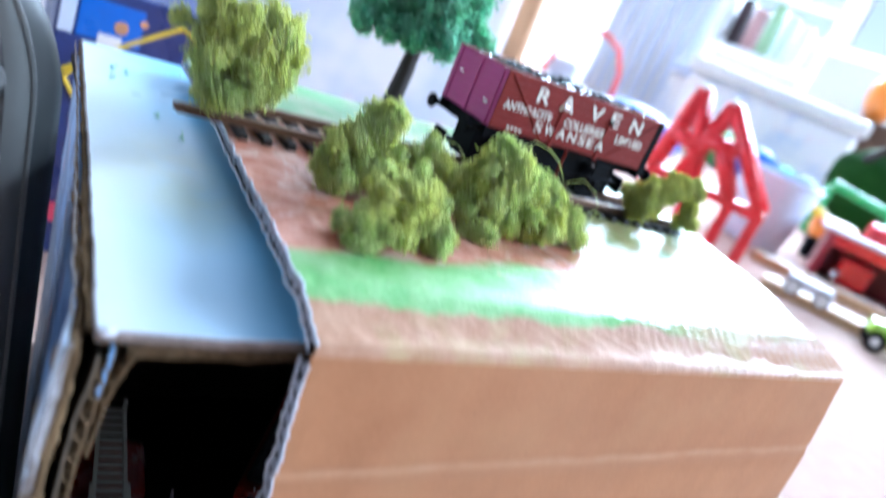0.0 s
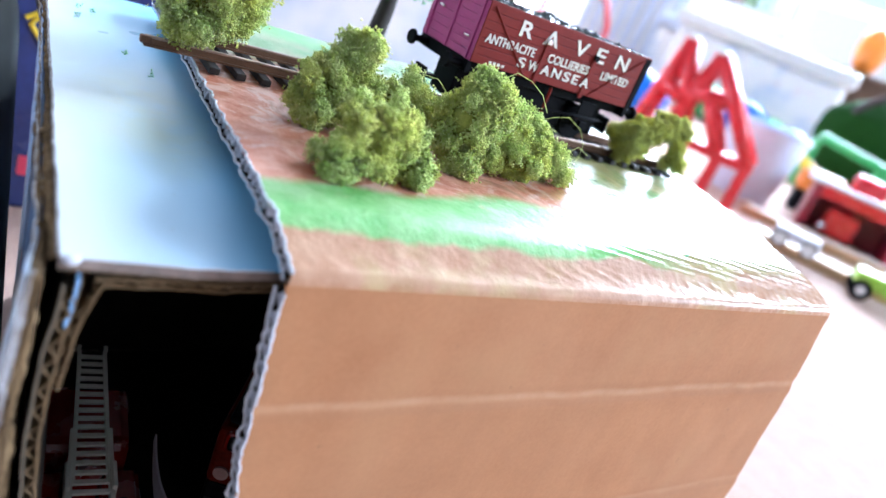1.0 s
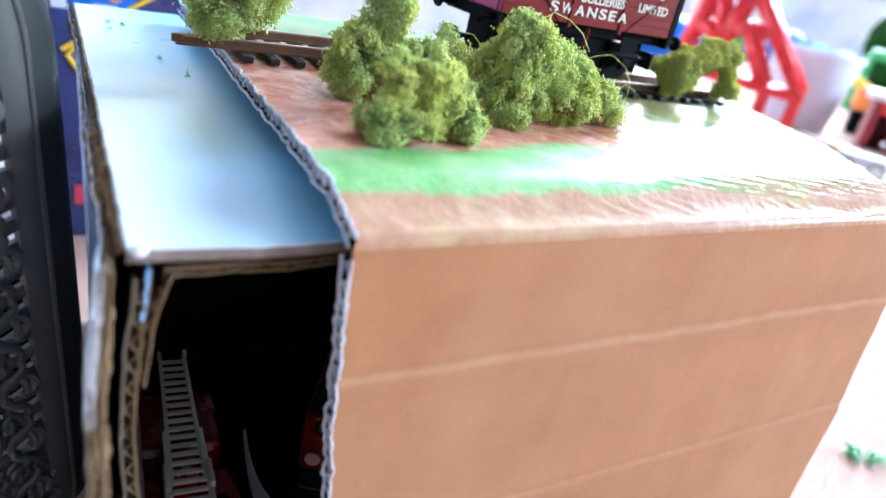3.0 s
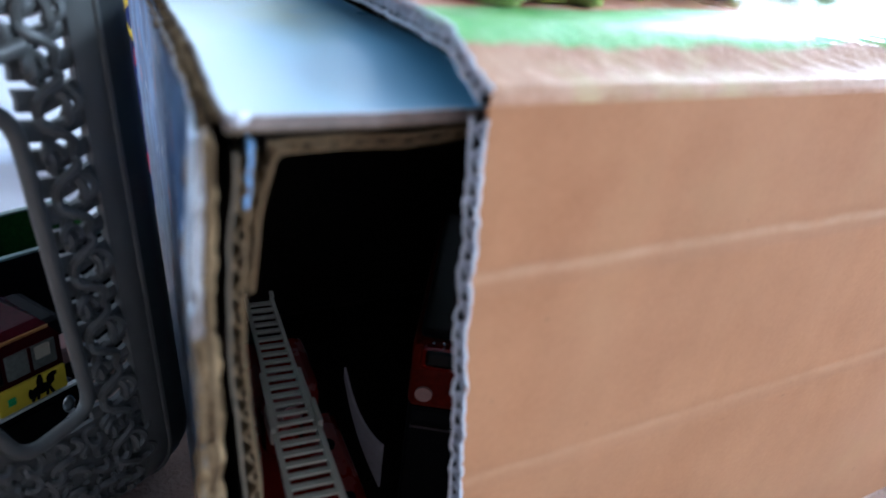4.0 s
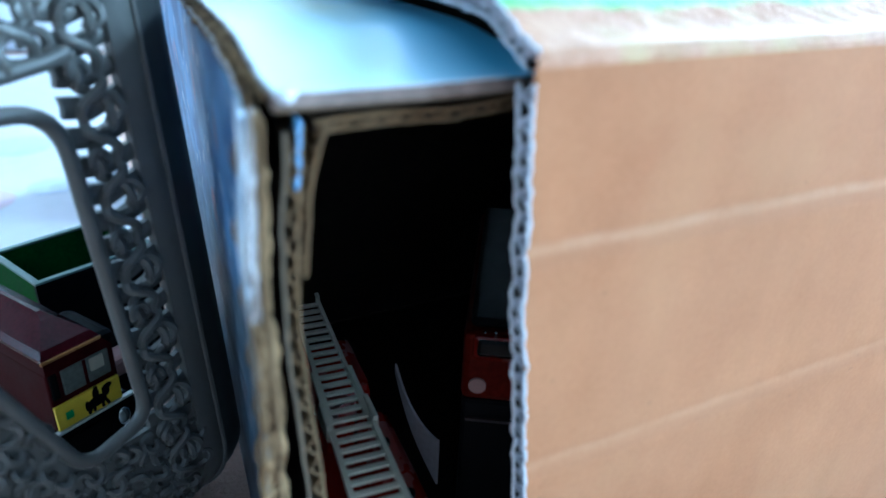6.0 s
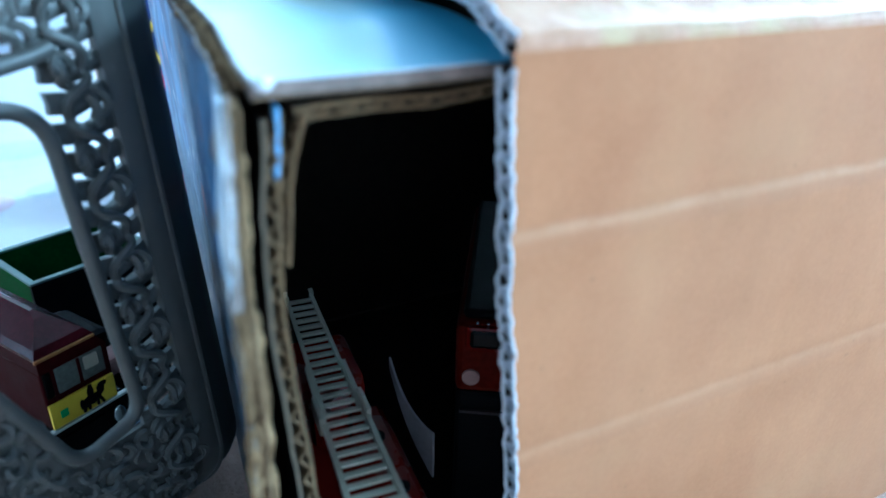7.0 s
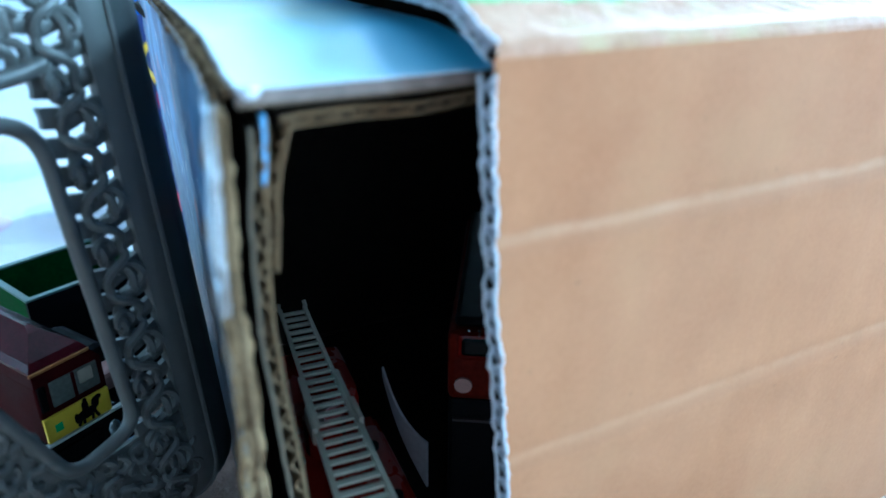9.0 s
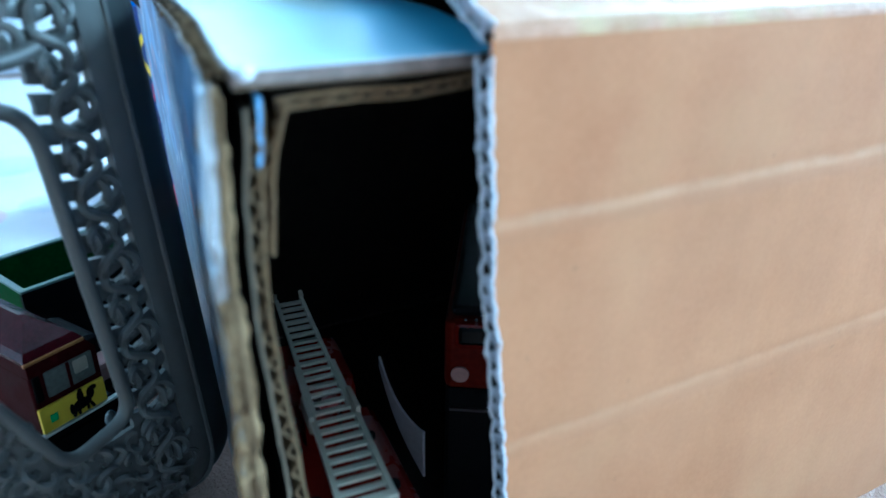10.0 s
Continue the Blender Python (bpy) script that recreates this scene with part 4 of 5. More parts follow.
def lettering(text, x0, x1, z, size, parent, proud=0.012):
    """Raised flat letters spread evenly between x0 and x1, each word or letter a part."""
    n = len(text)
    for k, word in enumerate(text):
        c = bpy.data.curves.new("letters", "FONT")
        c.body, c.size, c.extrude, c.align_x, c.offset = word, size * CM, 0.0001, "LEFT", size * CM * 0.018
        tmp = bpy.data.objects.new("letters", c)
        me = bpy.data.meshes.new_from_object(tmp)
        bpy.data.objects.remove(tmp)
        me.materials.clear()
        xs = [v.co.x for v in me.vertices]
        a = x0[k] if isinstance(x0, (list, tuple)) else x0 + (x1 - x0) * k / max(n - 1, 1)
        wide = (x1[k] - x0[k]) if isinstance(x0, (list, tuple)) else None
        f = wide * CM / (max(xs) - min(xs)) if wide else 1.0
        me.transform(Matrix.Translation((a * CM, (WY0 - proud) * CM, z * CM)) @ Matrix.Rotation(radians(90), 4, "X") @ Matrix.Diagonal((f, 1, 1, 1)) @ Matrix.Translation((-min(xs), 0, 0)))
        link_mesh("lettering", me, LETTER, parent, "cream painted letters")


lettering(["R", "A", "V", "E", "N"], [9.35, 10.32, 11.60, 12.58, 13.55], [9.85, 10.92, 12.18, 13.02, 14.10], WZ0 + 1.13, 0.64, wagon)
lettering(["ANTHRACITE", "COLLIERIES", "LIMITED"], [8.28, 10.75, 13.15], [10.20, 12.55, 14.45], WZ0 + 0.66, 0.37, wagon)
lettering(["S", "W", "A", "N", "S", "E"], [9.70, 10.12, 10.66, 11.13, 11.62, 12.02], [10.0, 10.54, 11.03, 11.5, 11.92, 12.3], WZ0 + 0.26, 0.42, wagon)
lettering(["A"], [12.38], [12.75], WZ0 + 0.26, 0.42, wagon, 0.06)
for k in range(4):
    part("small_mark", box_bm(8.7 + k * 0.16, 8.8 + k * 0.16, WY0 - 0.012, WY0 - 0.002, WZ0 + 0.09, WZ0 + 0.17), LETTER, wagon, "tiny unreadable cream mark")


# ---- foam bushes and the tree ----
def foam_clump(lobes, count, seed, size=(0.011, 0.032), tufts=46, spread=(0.20, 0.44)):
    """Foliage of crumbs in little sprays, the sprays in ragged clumps over a cluster of lobes (centre, radii)."""
    rg = np.random.RandomState(seed)
    vol = np.array([l[1][0] * l[1][1] + l[1][1] * l[1][2] for l in lobes])
    lc, lr = np.array([l[0] for l in lobes], float), np.array([l[1] for l in lobes], float)
    mean = lr.mean()
    tl = rg.choice(len(lobes), tufts, p=vol / vol.sum())
    td = rg.randn(tufts, 3)
    td /= np.linalg.norm(td, axis=1)[:, None]
    tc = lc[tl] + td * lr[tl] * rg.uniform(0.50, 1.08, (tufts, 1))
    tr = mean * rg.uniform(spread[0], spread[1], tufts)
    sprays = max(count // 11, 1)
    pick = rg.choice(tufts, sprays, p=tr ** 2 / (tr ** 2).sum())
    d = rg.randn(sprays, 3)
    d /= np.linalg.norm(d, axis=1)[:, None]
    reach = tr[pick] * rg.uniform(0.35, 1.15, sprays) ** 0.8
    sc = tc[pick] + d * reach[:, None] * np.array((1.0, 1.0, 1.15))
    sc += td[pick] * (tr[pick] * rg.uniform(-0.1, 0.35, sprays))[:, None]
    own = rg.randint(0, sprays, count)
    grain = size[1] * 1.7
    p = sc[own] + rg.randn(count, 3) * grain
    stray = rg.rand(count) > 0.985
    p += stray[:, None] * d[own] * rg.uniform(0, 0.30, (count, 1)) * mean
    s = rg.uniform(size[0], size[1], count)
    base = np.array([(1, 1, 1), (-1, -1, 1), (-1, 1, -1), (1, -1, -1)], float)
    off = base[None] * rg.uniform(0.5, 1.25, (count, 4, 1))
    ax = rg.randn(count, 4)
    ax /= np.linalg.norm(ax, axis=1)[:, None]
    w, x, y, z = ax.T
    R = np.stack([1 - 2 * (y * y + z * z), 2 * (x * y - z * w), 2 * (x * z + y * w), 2 * (x * y + z * w), 1 - 2 * (x * x + z * z), 2 * (y * z - x * w), 2 * (x * z - y * w), 2 * (y * z + x * w), 1 - 2 * (x * x + y * y)], 1).reshape(-1, 3, 3)
    v = p[:, None] + np.einsum("nij,nkj->nki", R, off) * s[:, None, None]
    f = np.array([(0, 1, 2), (0, 3, 1), (0, 2, 3), (1, 3, 2)])[None] + (np.arange(count) * 4)[:, None, None]
    return v.reshape(-1, 3), f.reshape(-1, 3)


def np_part(name, v, f, mat, parent=None, label=""):
    me = bpy.data.meshes.new(name)
    v = np.asarray(v, float) * CM
    me.vertices.add(len(v))
    me.vertices.foreach_set("co", v.ravel())
    me.loops.add(f.size)
    me.loops.foreach_set("vertex_index", f.ravel().astype(np.int32))
    me.polygons.add(len(f))
    me.polygons.foreach_set("loop_start", np.arange(0, f.size, 3, dtype=np.int32))
    me.update(calc_edges=True)
    return link_mesh(name, me, mat, parent, label)


def bush(lobes, count, seed, mat, label, floor=H + 0.02):
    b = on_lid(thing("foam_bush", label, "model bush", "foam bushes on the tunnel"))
    v, f = foam_clump(lobes, int(count * 10), seed, tufts=max(60, count // 60))
    v[:, 2] = np.maximum(v[:, 2], floor)
    np_part("foliage", v, f, mat, b)
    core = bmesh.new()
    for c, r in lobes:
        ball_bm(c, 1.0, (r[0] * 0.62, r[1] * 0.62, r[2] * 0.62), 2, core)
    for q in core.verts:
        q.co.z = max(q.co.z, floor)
    part("core", core, FOAM_CORE, b, "inner foam, darkened for the shade between crumbs")
    tw = [(lobes[0][0][0], lobes[0][0][1], floor), (lobes[0][0][0] + 0.05, lobes[0][0][1], floor + lobes[0][1][2])]
    tube("stem", tw, 0.06, BARK, b, "", 5)
    return b


bush([((3.1, 7.0, 12.8), (0.64, 0.6, 0.8)), ((3.55, 7.0, 13.5), (0.40, 0.40, 0.58)), ((2.72, 6.85, 12.45), (0.50, 0.5, 0.6)), ((3.75, 6.8, 12.45), (0.46, 0.5, 0.6)), ((2.9, 7.0, 13.2), (0.34, 0.34, 0.36))], 6500, 11, FOAM, "tall light green foam bush glued beside the track")
bush([((3.0, 4.25, 12.5), (0.74, 0.62, 0.72)), ((3.5, 4.5, 12.85), (0.58, 0.52, 0.56)), ((2.35, 4.15, 12.15), (0.48, 0.4, 0.42)), ((4.0, 4.5, 12.3), (0.54, 0.46, 0.56)), ((2.75, 4.3, 12.95), (0.40, 0.4, 0.36)), ((2.1, 4.0, 11.95), (0.5, 0.4, 0.26)), ((4.2, 4.3, 12.0), (0.55, 0.42, 0.30))], 6500, 12, FOAM, "rounded light green foam bush on the painted top")
bush([((5.6, 8.0, 12.6), (0.80, 0.6, 0.58)), ((5.1, 7.9, 12.4), (0.6, 0.5, 0.5)), ((6.2, 8.0, 12.4), (0.5, 0.5, 0.5))], 2600, 13, FOAM, "small light green foam bush close to the track")
bush([((6.2, 5.9, 12.9), (0.74, 0.7, 0.95)), ((7.7, 6.25, 12.8), (1.15, 0.8, 0.82)), ((9.1, 6.5, 12.5), (0.9, 0.7, 0.72)), ((6.6, 5.95, 13.5), (0.60, 0.55, 0.55)), ((8.3, 5.85, 12.25), (1.0, 0.58, 0.5)), ((7.0, 6.0, 12.8), (1.0, 0.75, 0.95)), ((5.8, 6.1, 12.5), (0.5, 0.5, 0.6)), ((9.7, 6.2, 12.05), (0.7, 0.45, 0.32)), ((6.2, 5.6, 12.05), (0.55, 0.4, 0.32))], 10500, 14, FOAM, "broad light green foam bush in front of the wagon")
bush([((16.4, 9.8, 12.65), (0.9, 0.7, 0.75)), ((17.1, 9.8, 13.2), (0.7, 0.6, 0.55)), ((18.0, 9.8, 13.55), (0.75, 0.6, 0.5)), ((18.8, 9.7, 13.3), (0.5, 0.5, 0.5)), ((18.6, 9.4, 12.55), (0.45, 0.4, 0.65))], 6000, 15, FOAM_OLIVE, "olive green foam bush at the end of the track")
bush([((0.9, 10.4, 13.4), (1.2, 0.95, 1.1)), ((0.15, 10.3, 13.9), (0.85, 0.85, 0.9)), ((1.65, 10.5, 13.9), (0.75, 0.85, 0.95)), ((0.9, 10.2, 14.35), (0.85, 0.75, 0.65)), ((0.5, 9.75, 12.5), (0.3, 0.25, 0.45))], 9500, 16, FOAM, "rounded yellow-green foam bush standing on the track", H + 0.22)
# stray fibres of foam
for pts in ([(8.9, 6.6, 13.2), (9.9, 7.0, 13.35), (11.2, 7.8, 13.3), (12.4, 8.3, 12.9), (12.9, 8.4, 12.4), (12.6, 8.1, 12.0), (12.0, 7.6, 12.0)],
            [(9.4, 6.5, 12.5), (10.2, 6.8, 12.75), (10.7, 6.9, 12.55), (10.5, 6.7, 12.25), (10.1, 6.6, 12.2)],
            [(10.1, 6.5, 12.1), (10.9, 6.9, 12.5), (11.6, 7.3, 12.6), (12.1, 7.3, 12.4)],
            [(6.6, 5.9, 14.0), (7.4, 6.2, 14.35), (8.2, 6.5, 14.2), (8.9, 6.7, 13.9), (9.2, 6.6, 13.5)],
            [(5.4, 7.9, 13.1), (5.9, 8.0, 13.35), (6.5, 8.1, 13.3), (6.9, 8.1, 13.0)],
            [(16.6, 9.7, 13.2), (17.3, 9.6, 13.6), (18.2, 9.6, 13.9), (19.0, 9.6, 13.7)]):
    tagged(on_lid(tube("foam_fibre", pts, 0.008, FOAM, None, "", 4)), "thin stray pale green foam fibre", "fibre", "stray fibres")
rng = random.Random(9)
for x, y, z in ((-0.75, 10.6, H - 0.33), (-1.3, 14.4, H - 0.33), (-1.0, 14.0, H - 0.33), (-0.3, 9.2, H - 0.33), (9.9, 6.5, H + 0.02), (11.7, 2.3, H + 0.02), (-1.5, 13.3, H - 0.33)):
    if x < 2:
        x, y, z = roof_fn((x - roof_left(y)) / (1.0 - roof_left(y)), y)
        z += 0.005
    v, f = foam_clump([((x, y, z + 0.05), (0.09, 0.09, 0.03))], 14, rng.randint(0, 999), (0.010, 0.024), 3)
    v[:, 2] = np.maximum(v[:, 2], z)
    crumb = np_part("foam_crumb", v, f, FOAM_TREE)
    if x > 3:
        on_lid(crumb)
    tagged(crumb, "loose green foam crumb lying on the card", "crumb", "loose crumbs")

tree = thing("model_tree", "blue-green foam model tree with a dark trunk", "model tree")
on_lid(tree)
TX, TY = 8.9, 17.0
tube("trunk", [(TX - 0.05, TY, H), (TX, TY, 12.6), (TX + 0.1, TY, 13.6), (TX + 0.15, TY, 14.6), (TX + 0.3, TY, 15.6)], [0.42, 0.36, 0.33, 0.27, 0.16], BARK, tree, "", 12)
for dx, dy, dz in ((-0.9, 0.1, 1.0), (1.0, -0.1, 1.1), (0.2, 0.8, 1.2), (0.1, -0.8, 1.1)):
    tube("branch", [(TX + 0.12, TY, 14.3), (TX + 0.12 + dx * 0.5, TY + dy * 0.5, 14.3 + dz * 0.6), (TX + 0.12 + dx, TY + dy, 14.3 + dz)], [0.16, 0.1, 0.05], BARK, tree, "", 7)
lobes = [((TX + 0.3 + 1.7 * a, TY + 1.3 * b, 15.9 + 1.5 * c), (1.2, 1.15, 1.1)) for a, b, c in ((0, 0, 0), (-0.9, 0, -0.35), (0.9, 0, -0.1), (0, 0.9, 0), (0, -0.9, -0.1), (-0.6, -0.3, 0.8), (0.6, 0.3, 0.9), (0, 0, 1.2), (0.5, -0.7, 0.5))]
v, f = foam_clump(lobes, 60000, 21, (0.035, 0.08), 120, (0.16, 0.30))
np_part("crown", v, f, FOAM_TREE, tree)

# ---- fire engine and red bus inside the tunnel ----
EA = -5.1
fire = thing("toy_fire_engine", "red die-cast fire engine with an ivory ladder, parked in the tunnel", "toy fire engine", at=(-1.08, 3.8, 0), turn=EA)
part("chassis", box_bm(-0.9, 0.9, -2.6, 3.4, 0.45, 0.85, 0.08), BLACK, fire)
bd = part("body", box_bm(-1.0, 1.3, -2.4, 1.3, 0.8, 3.2, 0.14), RED_METAL, fire)
part("deck", box_bm(-0.85, 1.15, -2.3, 1.15, 3.2, 3.34, 0.05), RED_METAL, bd)
for x in (-1.02, 1.25):
    for y in (-1.9, -0.6, 0.6):
        part("locker", box_bm(x, x + 0.08, y - 0.5, y + 0.5, 1.5, 2.8, 0.03), RED_METAL, bd)
part("rear_step", box_bm(-0.9, 0.95, -2.75, -2.35, 0.75, 1.0, 0.05), BLUE_TOY, fire, "blue rear step")
part("rear_locker", box_bm(0.25, 1.1, -2.47, -2.38, 1.5, 2.6, 0.04), BLUE_TOY, bd, "blue rear panel")
cab = part("cab", box_bm(-1.0, 1.05, 1.4, 3.5, 0.8, 3.9, 0.25), RED_METAL, fire)
part("window", box_bm(-1.03, 1.08, 1.7, 2.9, 2.7, 3.5, 0.05), TINTED, cab)
for x in (-0.85, 0.9):
    for y in (-1.5, 2.3):
        w = part("wheel", rod_bm((x - 0.16, y, 0.55), (x + 0.16, y, 0.55), 0.55, 18), BLACK, fire)
        part("hub", rod_bm((x - 0.18, y, 0.55), (x + 0.18, y, 0.55), 0.22, 12), CHROME, w)
for x, y in ((-0.57, -1.3), (0.86, -1.38), (0.85, 0.1), (-0.62, 0.2)):
    part("deck_stud", rod_bm((x, y, 3.3), (x, y, 3.42), 0.14, 12), BLACK, bd)
part("turntable", rod_bm((0, 0.5, 3.3), (0, 0.5, 4.2), 0.42, 18), RED_METAL, fire)


def on_ladder(s, k):
    """Place at s along the ladder, k from side to side."""
    return (k * (0.43 - 0.022 * s), -2.7 + s, 4.50 + 0.105 * s)


tube("ladder_rail", [on_ladder(0, -1), on_ladder(3.5, -1)], 0.07, IVORY, fire, "ivory ladder rail", 4)
tube("ladder_rail", [on_ladder(0, 1), on_ladder(3.5, 1)], 0.07, IVORY, fire, "ivory ladder rail", 4)
tube("ladder_rail", [on_ladder(2.1, -0.86), on_ladder(5.9, -0.9)], 0.055, IVORY, fire, "ivory ladder rail", 4)
tube("ladder_rail", [on_ladder(2.1, 0.86), on_ladder(5.9, 0.9)], 0.055, IVORY, fire, "ivory ladder rail", 4)
for k in range(24):
    s = 0.24 + k * 0.238
    w = 1.0 if s < 3.5 else 0.88
    a, b = on_ladder(s, -w), on_ladder(s, w)
    part("rung", box_bm(a[0], b[0], a[1] - 0.055, a[1] + 0.055, a[2] - 0.03, a[2] + 0.03, 0.01), IVORY, fire)
part("ladder_foot", box_bm(-0.50, 0.50, -2.82, -2.62, 4.38, 4.56, 0.04), IVORY, fire)
for k in (-1, 1):
    a = on_ladder(2.5, k * 1.14)
    part("ladder_lug", box_bm(a[0] - 0.05, a[0] + 0.05, a[1] - 0.6, a[1] + 0.1, a[2] - 0.28, a[2] + 0.10, 0.03), IVORY, fire)
    a = on_ladder(5.9, k)
    part("ladder_horn", rod_bm(a, (a[0] - 0.02 * k, a[1] + 0.10, a[2] + 0.11), 0.05, 6), IVORY, fire)
part("ladder_arm", rod_bm((0, 0.5, 4.1), (0, -0.3, 4.66), 0.17, 10), RED_METAL, fire)

card = thing("white_card", "curved scrap of grey-white card hung in the tunnel to fit the view", "card scrap")
# Cut to the outline the camera sees; its lower edge hangs free.
data_part("sheet", *slab(lambda u, k: (0.76 - 0.44 * u - 0.10 * math.sin(u * 3.1), 3.3 + 1.15 * u, (1 - k) * (2.3 + 2.2 * u) + k * (3.5 + 1.25 * u ** 1.4)), steps(0, 1, 14), steps(0.03, 1, 4), (1, -0.3, 0), -0.02, 0.02), GREY_SHEET, card)
rb = thing("toy_bus", "red toy bus with dark windows parked in the tunnel", "toy bus", at=(3.26, 4.41, 0), turn=-33)
b2 = part("body", box_bm(-1.12, 1.4, -2.2, 3.8, 4.50, 6.02, 0.14), DEEP_RED, rb)
# Tunnel shade on the roof is put into its black colour.
part("roof", box_bm(-1.0, 1.28, -2.0, 3.7, 6.02, 6.22, 0.10), BLACK, rb, "roof, blackened for the shade in the tunnel")
part("lower_body", box_bm(-1.1, 1.38, -2.15, 3.75, 0.6, 4.50, 0.1), BLACK, rb, "black lower body")
part("window_trim", box_bm(-0.93, 1.15, -2.23, -2.12, 5.48, 6.0, 0.10), RED_METAL, b2, "glossy red window surround")
part("rear_window", box_bm(-0.87, 1.1, -2.26, -2.1, 5.53, 5.95, 0.09), TINTED, b2)
part("lower_trim", box_bm(-1.0, 1.2, -2.22, -2.1, 4.0, 4.06, 0.01), BARK, rb)
part("lamp", rod_bm((-0.8, -2.15, 4.88), (-0.8, -2.25, 4.88), 0.17, 16), LAMP_GLASS, b2, "small dull lamp disc")
for x in (-0.72, -0.52):
    part("rivet", ball_bm((x, -2.16, 6.06), 0.035), CHROME, b2, "tiny bright rivet")
for x in (-1.0, 1.2):
    for y in (-1.2, 2.6):
        part("wheel", rod_bm((x - 0.15, y, 0.6), (x + 0.15, y, 0.6), 0.6, 16), BLACK, rb)

# ---- lattice basket ----
BA = 31.0
BX, BY = -3.02, 6.06
basket = thing("lattice_basket", "grey-green plastic basket panel of scrolled lattice standing on the carpet", "basket", at=(BX, BY, 0), turn=BA)
BH = 15.0


def bk(s, z, d=0.0):
    """Basket wall: s along it, z up, d inward behind the front face; it leans, and curves in under its foot and at its top corner."""
    low = min(max((2.6 - z) / 2.1, 0.0), 1.0)
    tuck = 1 - math.sqrt(1 - low * low)
    high = max(z - 12.5, 0.0)
    x = s - 0.074 * (z - 4) - (0.9 * tuck + 0.19 * high * high) * min(max((s + 1.6) / 2.05, 0.0), 1.0)
    return (x, d + 2.4 * tuck, z)


def rounded(corners, n=7):
    """A closed line through corners (s, z, radius), each one rounded."""
    pts = []
    m = len(corners)
    for k in range(m):
        c = Vector(corners[k][:2])
        a, b = Vector(corners[k - 1][:2]) - c, Vector(corners[(k + 1) % m][:2]) - c
        r = corners[k][2]
        p0, p2 = c + a.normalized() * r, c + b.normalized() * r
        for i in range(n + 1):
            w = i / n
            pts.append(tuple(p0 * (1 - w) ** 2 + c * 2 * w * (1 - w) + p2 * w * w))
    out = []
    for k, q in enumerate(pts):
        e = pts[(k + 1) % len(pts)]
        far = max(int(math.hypot(e[0] - q[0], e[1] - q[1]) / 0.4), 1)
        out.extend((q[0] + (e[0] - q[0]) * i / far, q[1] + (e[1] - q[1]) * i / far) for i in range(far))
    return out


HOLE = [(-1.50, 4.36, 0.45), (-1.64, 10.38, 0.85), (-4.95, 10.25, 0.6), (-4.85, 9.2, 0.5), (-2.86, 4.06, 0.45)]
tube("hole_rim", [bk(q[0], q[1], 0.08) for q in rounded(HOLE)], 0.135, GREY, basket, "smooth rounded rim of the opening", 10, True)


def cord_pieces(c, amp, z0, z1, period, r, phase):
    """Two cords that swing across each other about the line s = c."""
    pieces = []
    for sign in (0, 1):
        n = max(int((z1 - z0) / 0.07), 4)
        pts = []
        for k in range(n + 1):
            z = z0 + (z1 - z0) * k / n
            ph = 2 * math.pi * z / period + sign * math.pi + phase
            pts.append(bk(c + amp * (math.sin(ph) + 0.22 * math.sin(3 * ph)), z + 0.16 * amp * math.cos(2 * ph), 0.07 + 0.07 * math.cos(ph * 2 + sign * math.pi)))
        pieces.append(tube_data(pts, r, 7))
    return pieces


def curl_piece(s, z, r, a0, span, thick, d=0.05):
    """A scroll: an arc that tightens to its end."""
    pts = []
    for k in range(15):
        w = radians(a0 + span * k / 14)
        q = r * (1 - 0.45 * k / 14)
        pts.append(bk(s + q * math.cos(w), max(z + q * math.sin(w), 0.52), d + 0.05 * math.sin(k * 0.5)))
    return tube_data(pts, [thick * (0.65 + 0.35 * math.sin(math.pi * (k + 1) / 16)) for k in range(15)], 6)


def bar(s0, s1, z, tall, rise):
    data_part("lattice_bar", *slab(lambda q, v: bk(q, z + v + rise * (q - s0), 0.10 + 0.10 * abs(v / tall - 0.5)), steps(s0, s1, 3), [0, tall * 0.25, tall * 0.5, tall * 0.75, tall], (0, 1, 0), 0, 0.12), GREY, basket, "", True)


# openwork between the opening and the border: slanting bars with slots between them, a swinging cord and scrolls
cord_a, cord_b = cord_pieces(-1.03, 0.25, 2.4, BH - 1.4, 1.42, 0.085, 1.15)
for v, f in (cord_a, cord_b):
    data_part("cord", v, f, GREY, basket, "raised swinging plastic cord", True)
for k in range(8):
    z = 2.95 + 1.42 * k
    for piece in (curl_piece(-0.84, z + 0.10, 0.27, 150, -270, 0.085, 0.02), curl_piece(-1.22, z + 0.74, 0.20, -20, 270, 0.075, 0.02)):
        data_part("scroll", *piece, GREY, basket, "", True)
for k in range(22):
    z = 2.42 + 0.473 * k
    bar(-1.12, -0.48, z, 0.285, 0.32)
    bar(-1.50, -1.06, z + 0.10, 0.34, -0.15)
# border, its bright ridge and the outer corner, whose shade is put into a darker grey
data_part("border", *slab(lambda q, z: bk(q, z, 0.03 - 0.04 * math.sin(math.pi * (q + 0.54) / 0.48)), steps(-0.54, -0.06, 6), steps(0.52, 2.6, 10) + steps(2.8, BH, 34), (0, 1, 0), 0, 0.2), GREY, basket, "smooth border band", True)
tube("edge_bead", [bk(-0.05, z, 0.02) for z in steps(0.52, 2.6, 10) + steps(2.8, BH, 34)], 0.055, GREY, basket, "thin raised ridge", 6)
plan = [(-0.03, 0.05), (0.14, 0.08), (0.40, 0.14), (0.64, 0.28), (0.78, 0.52), (0.86, 0.9), (0.88, 1.5)]
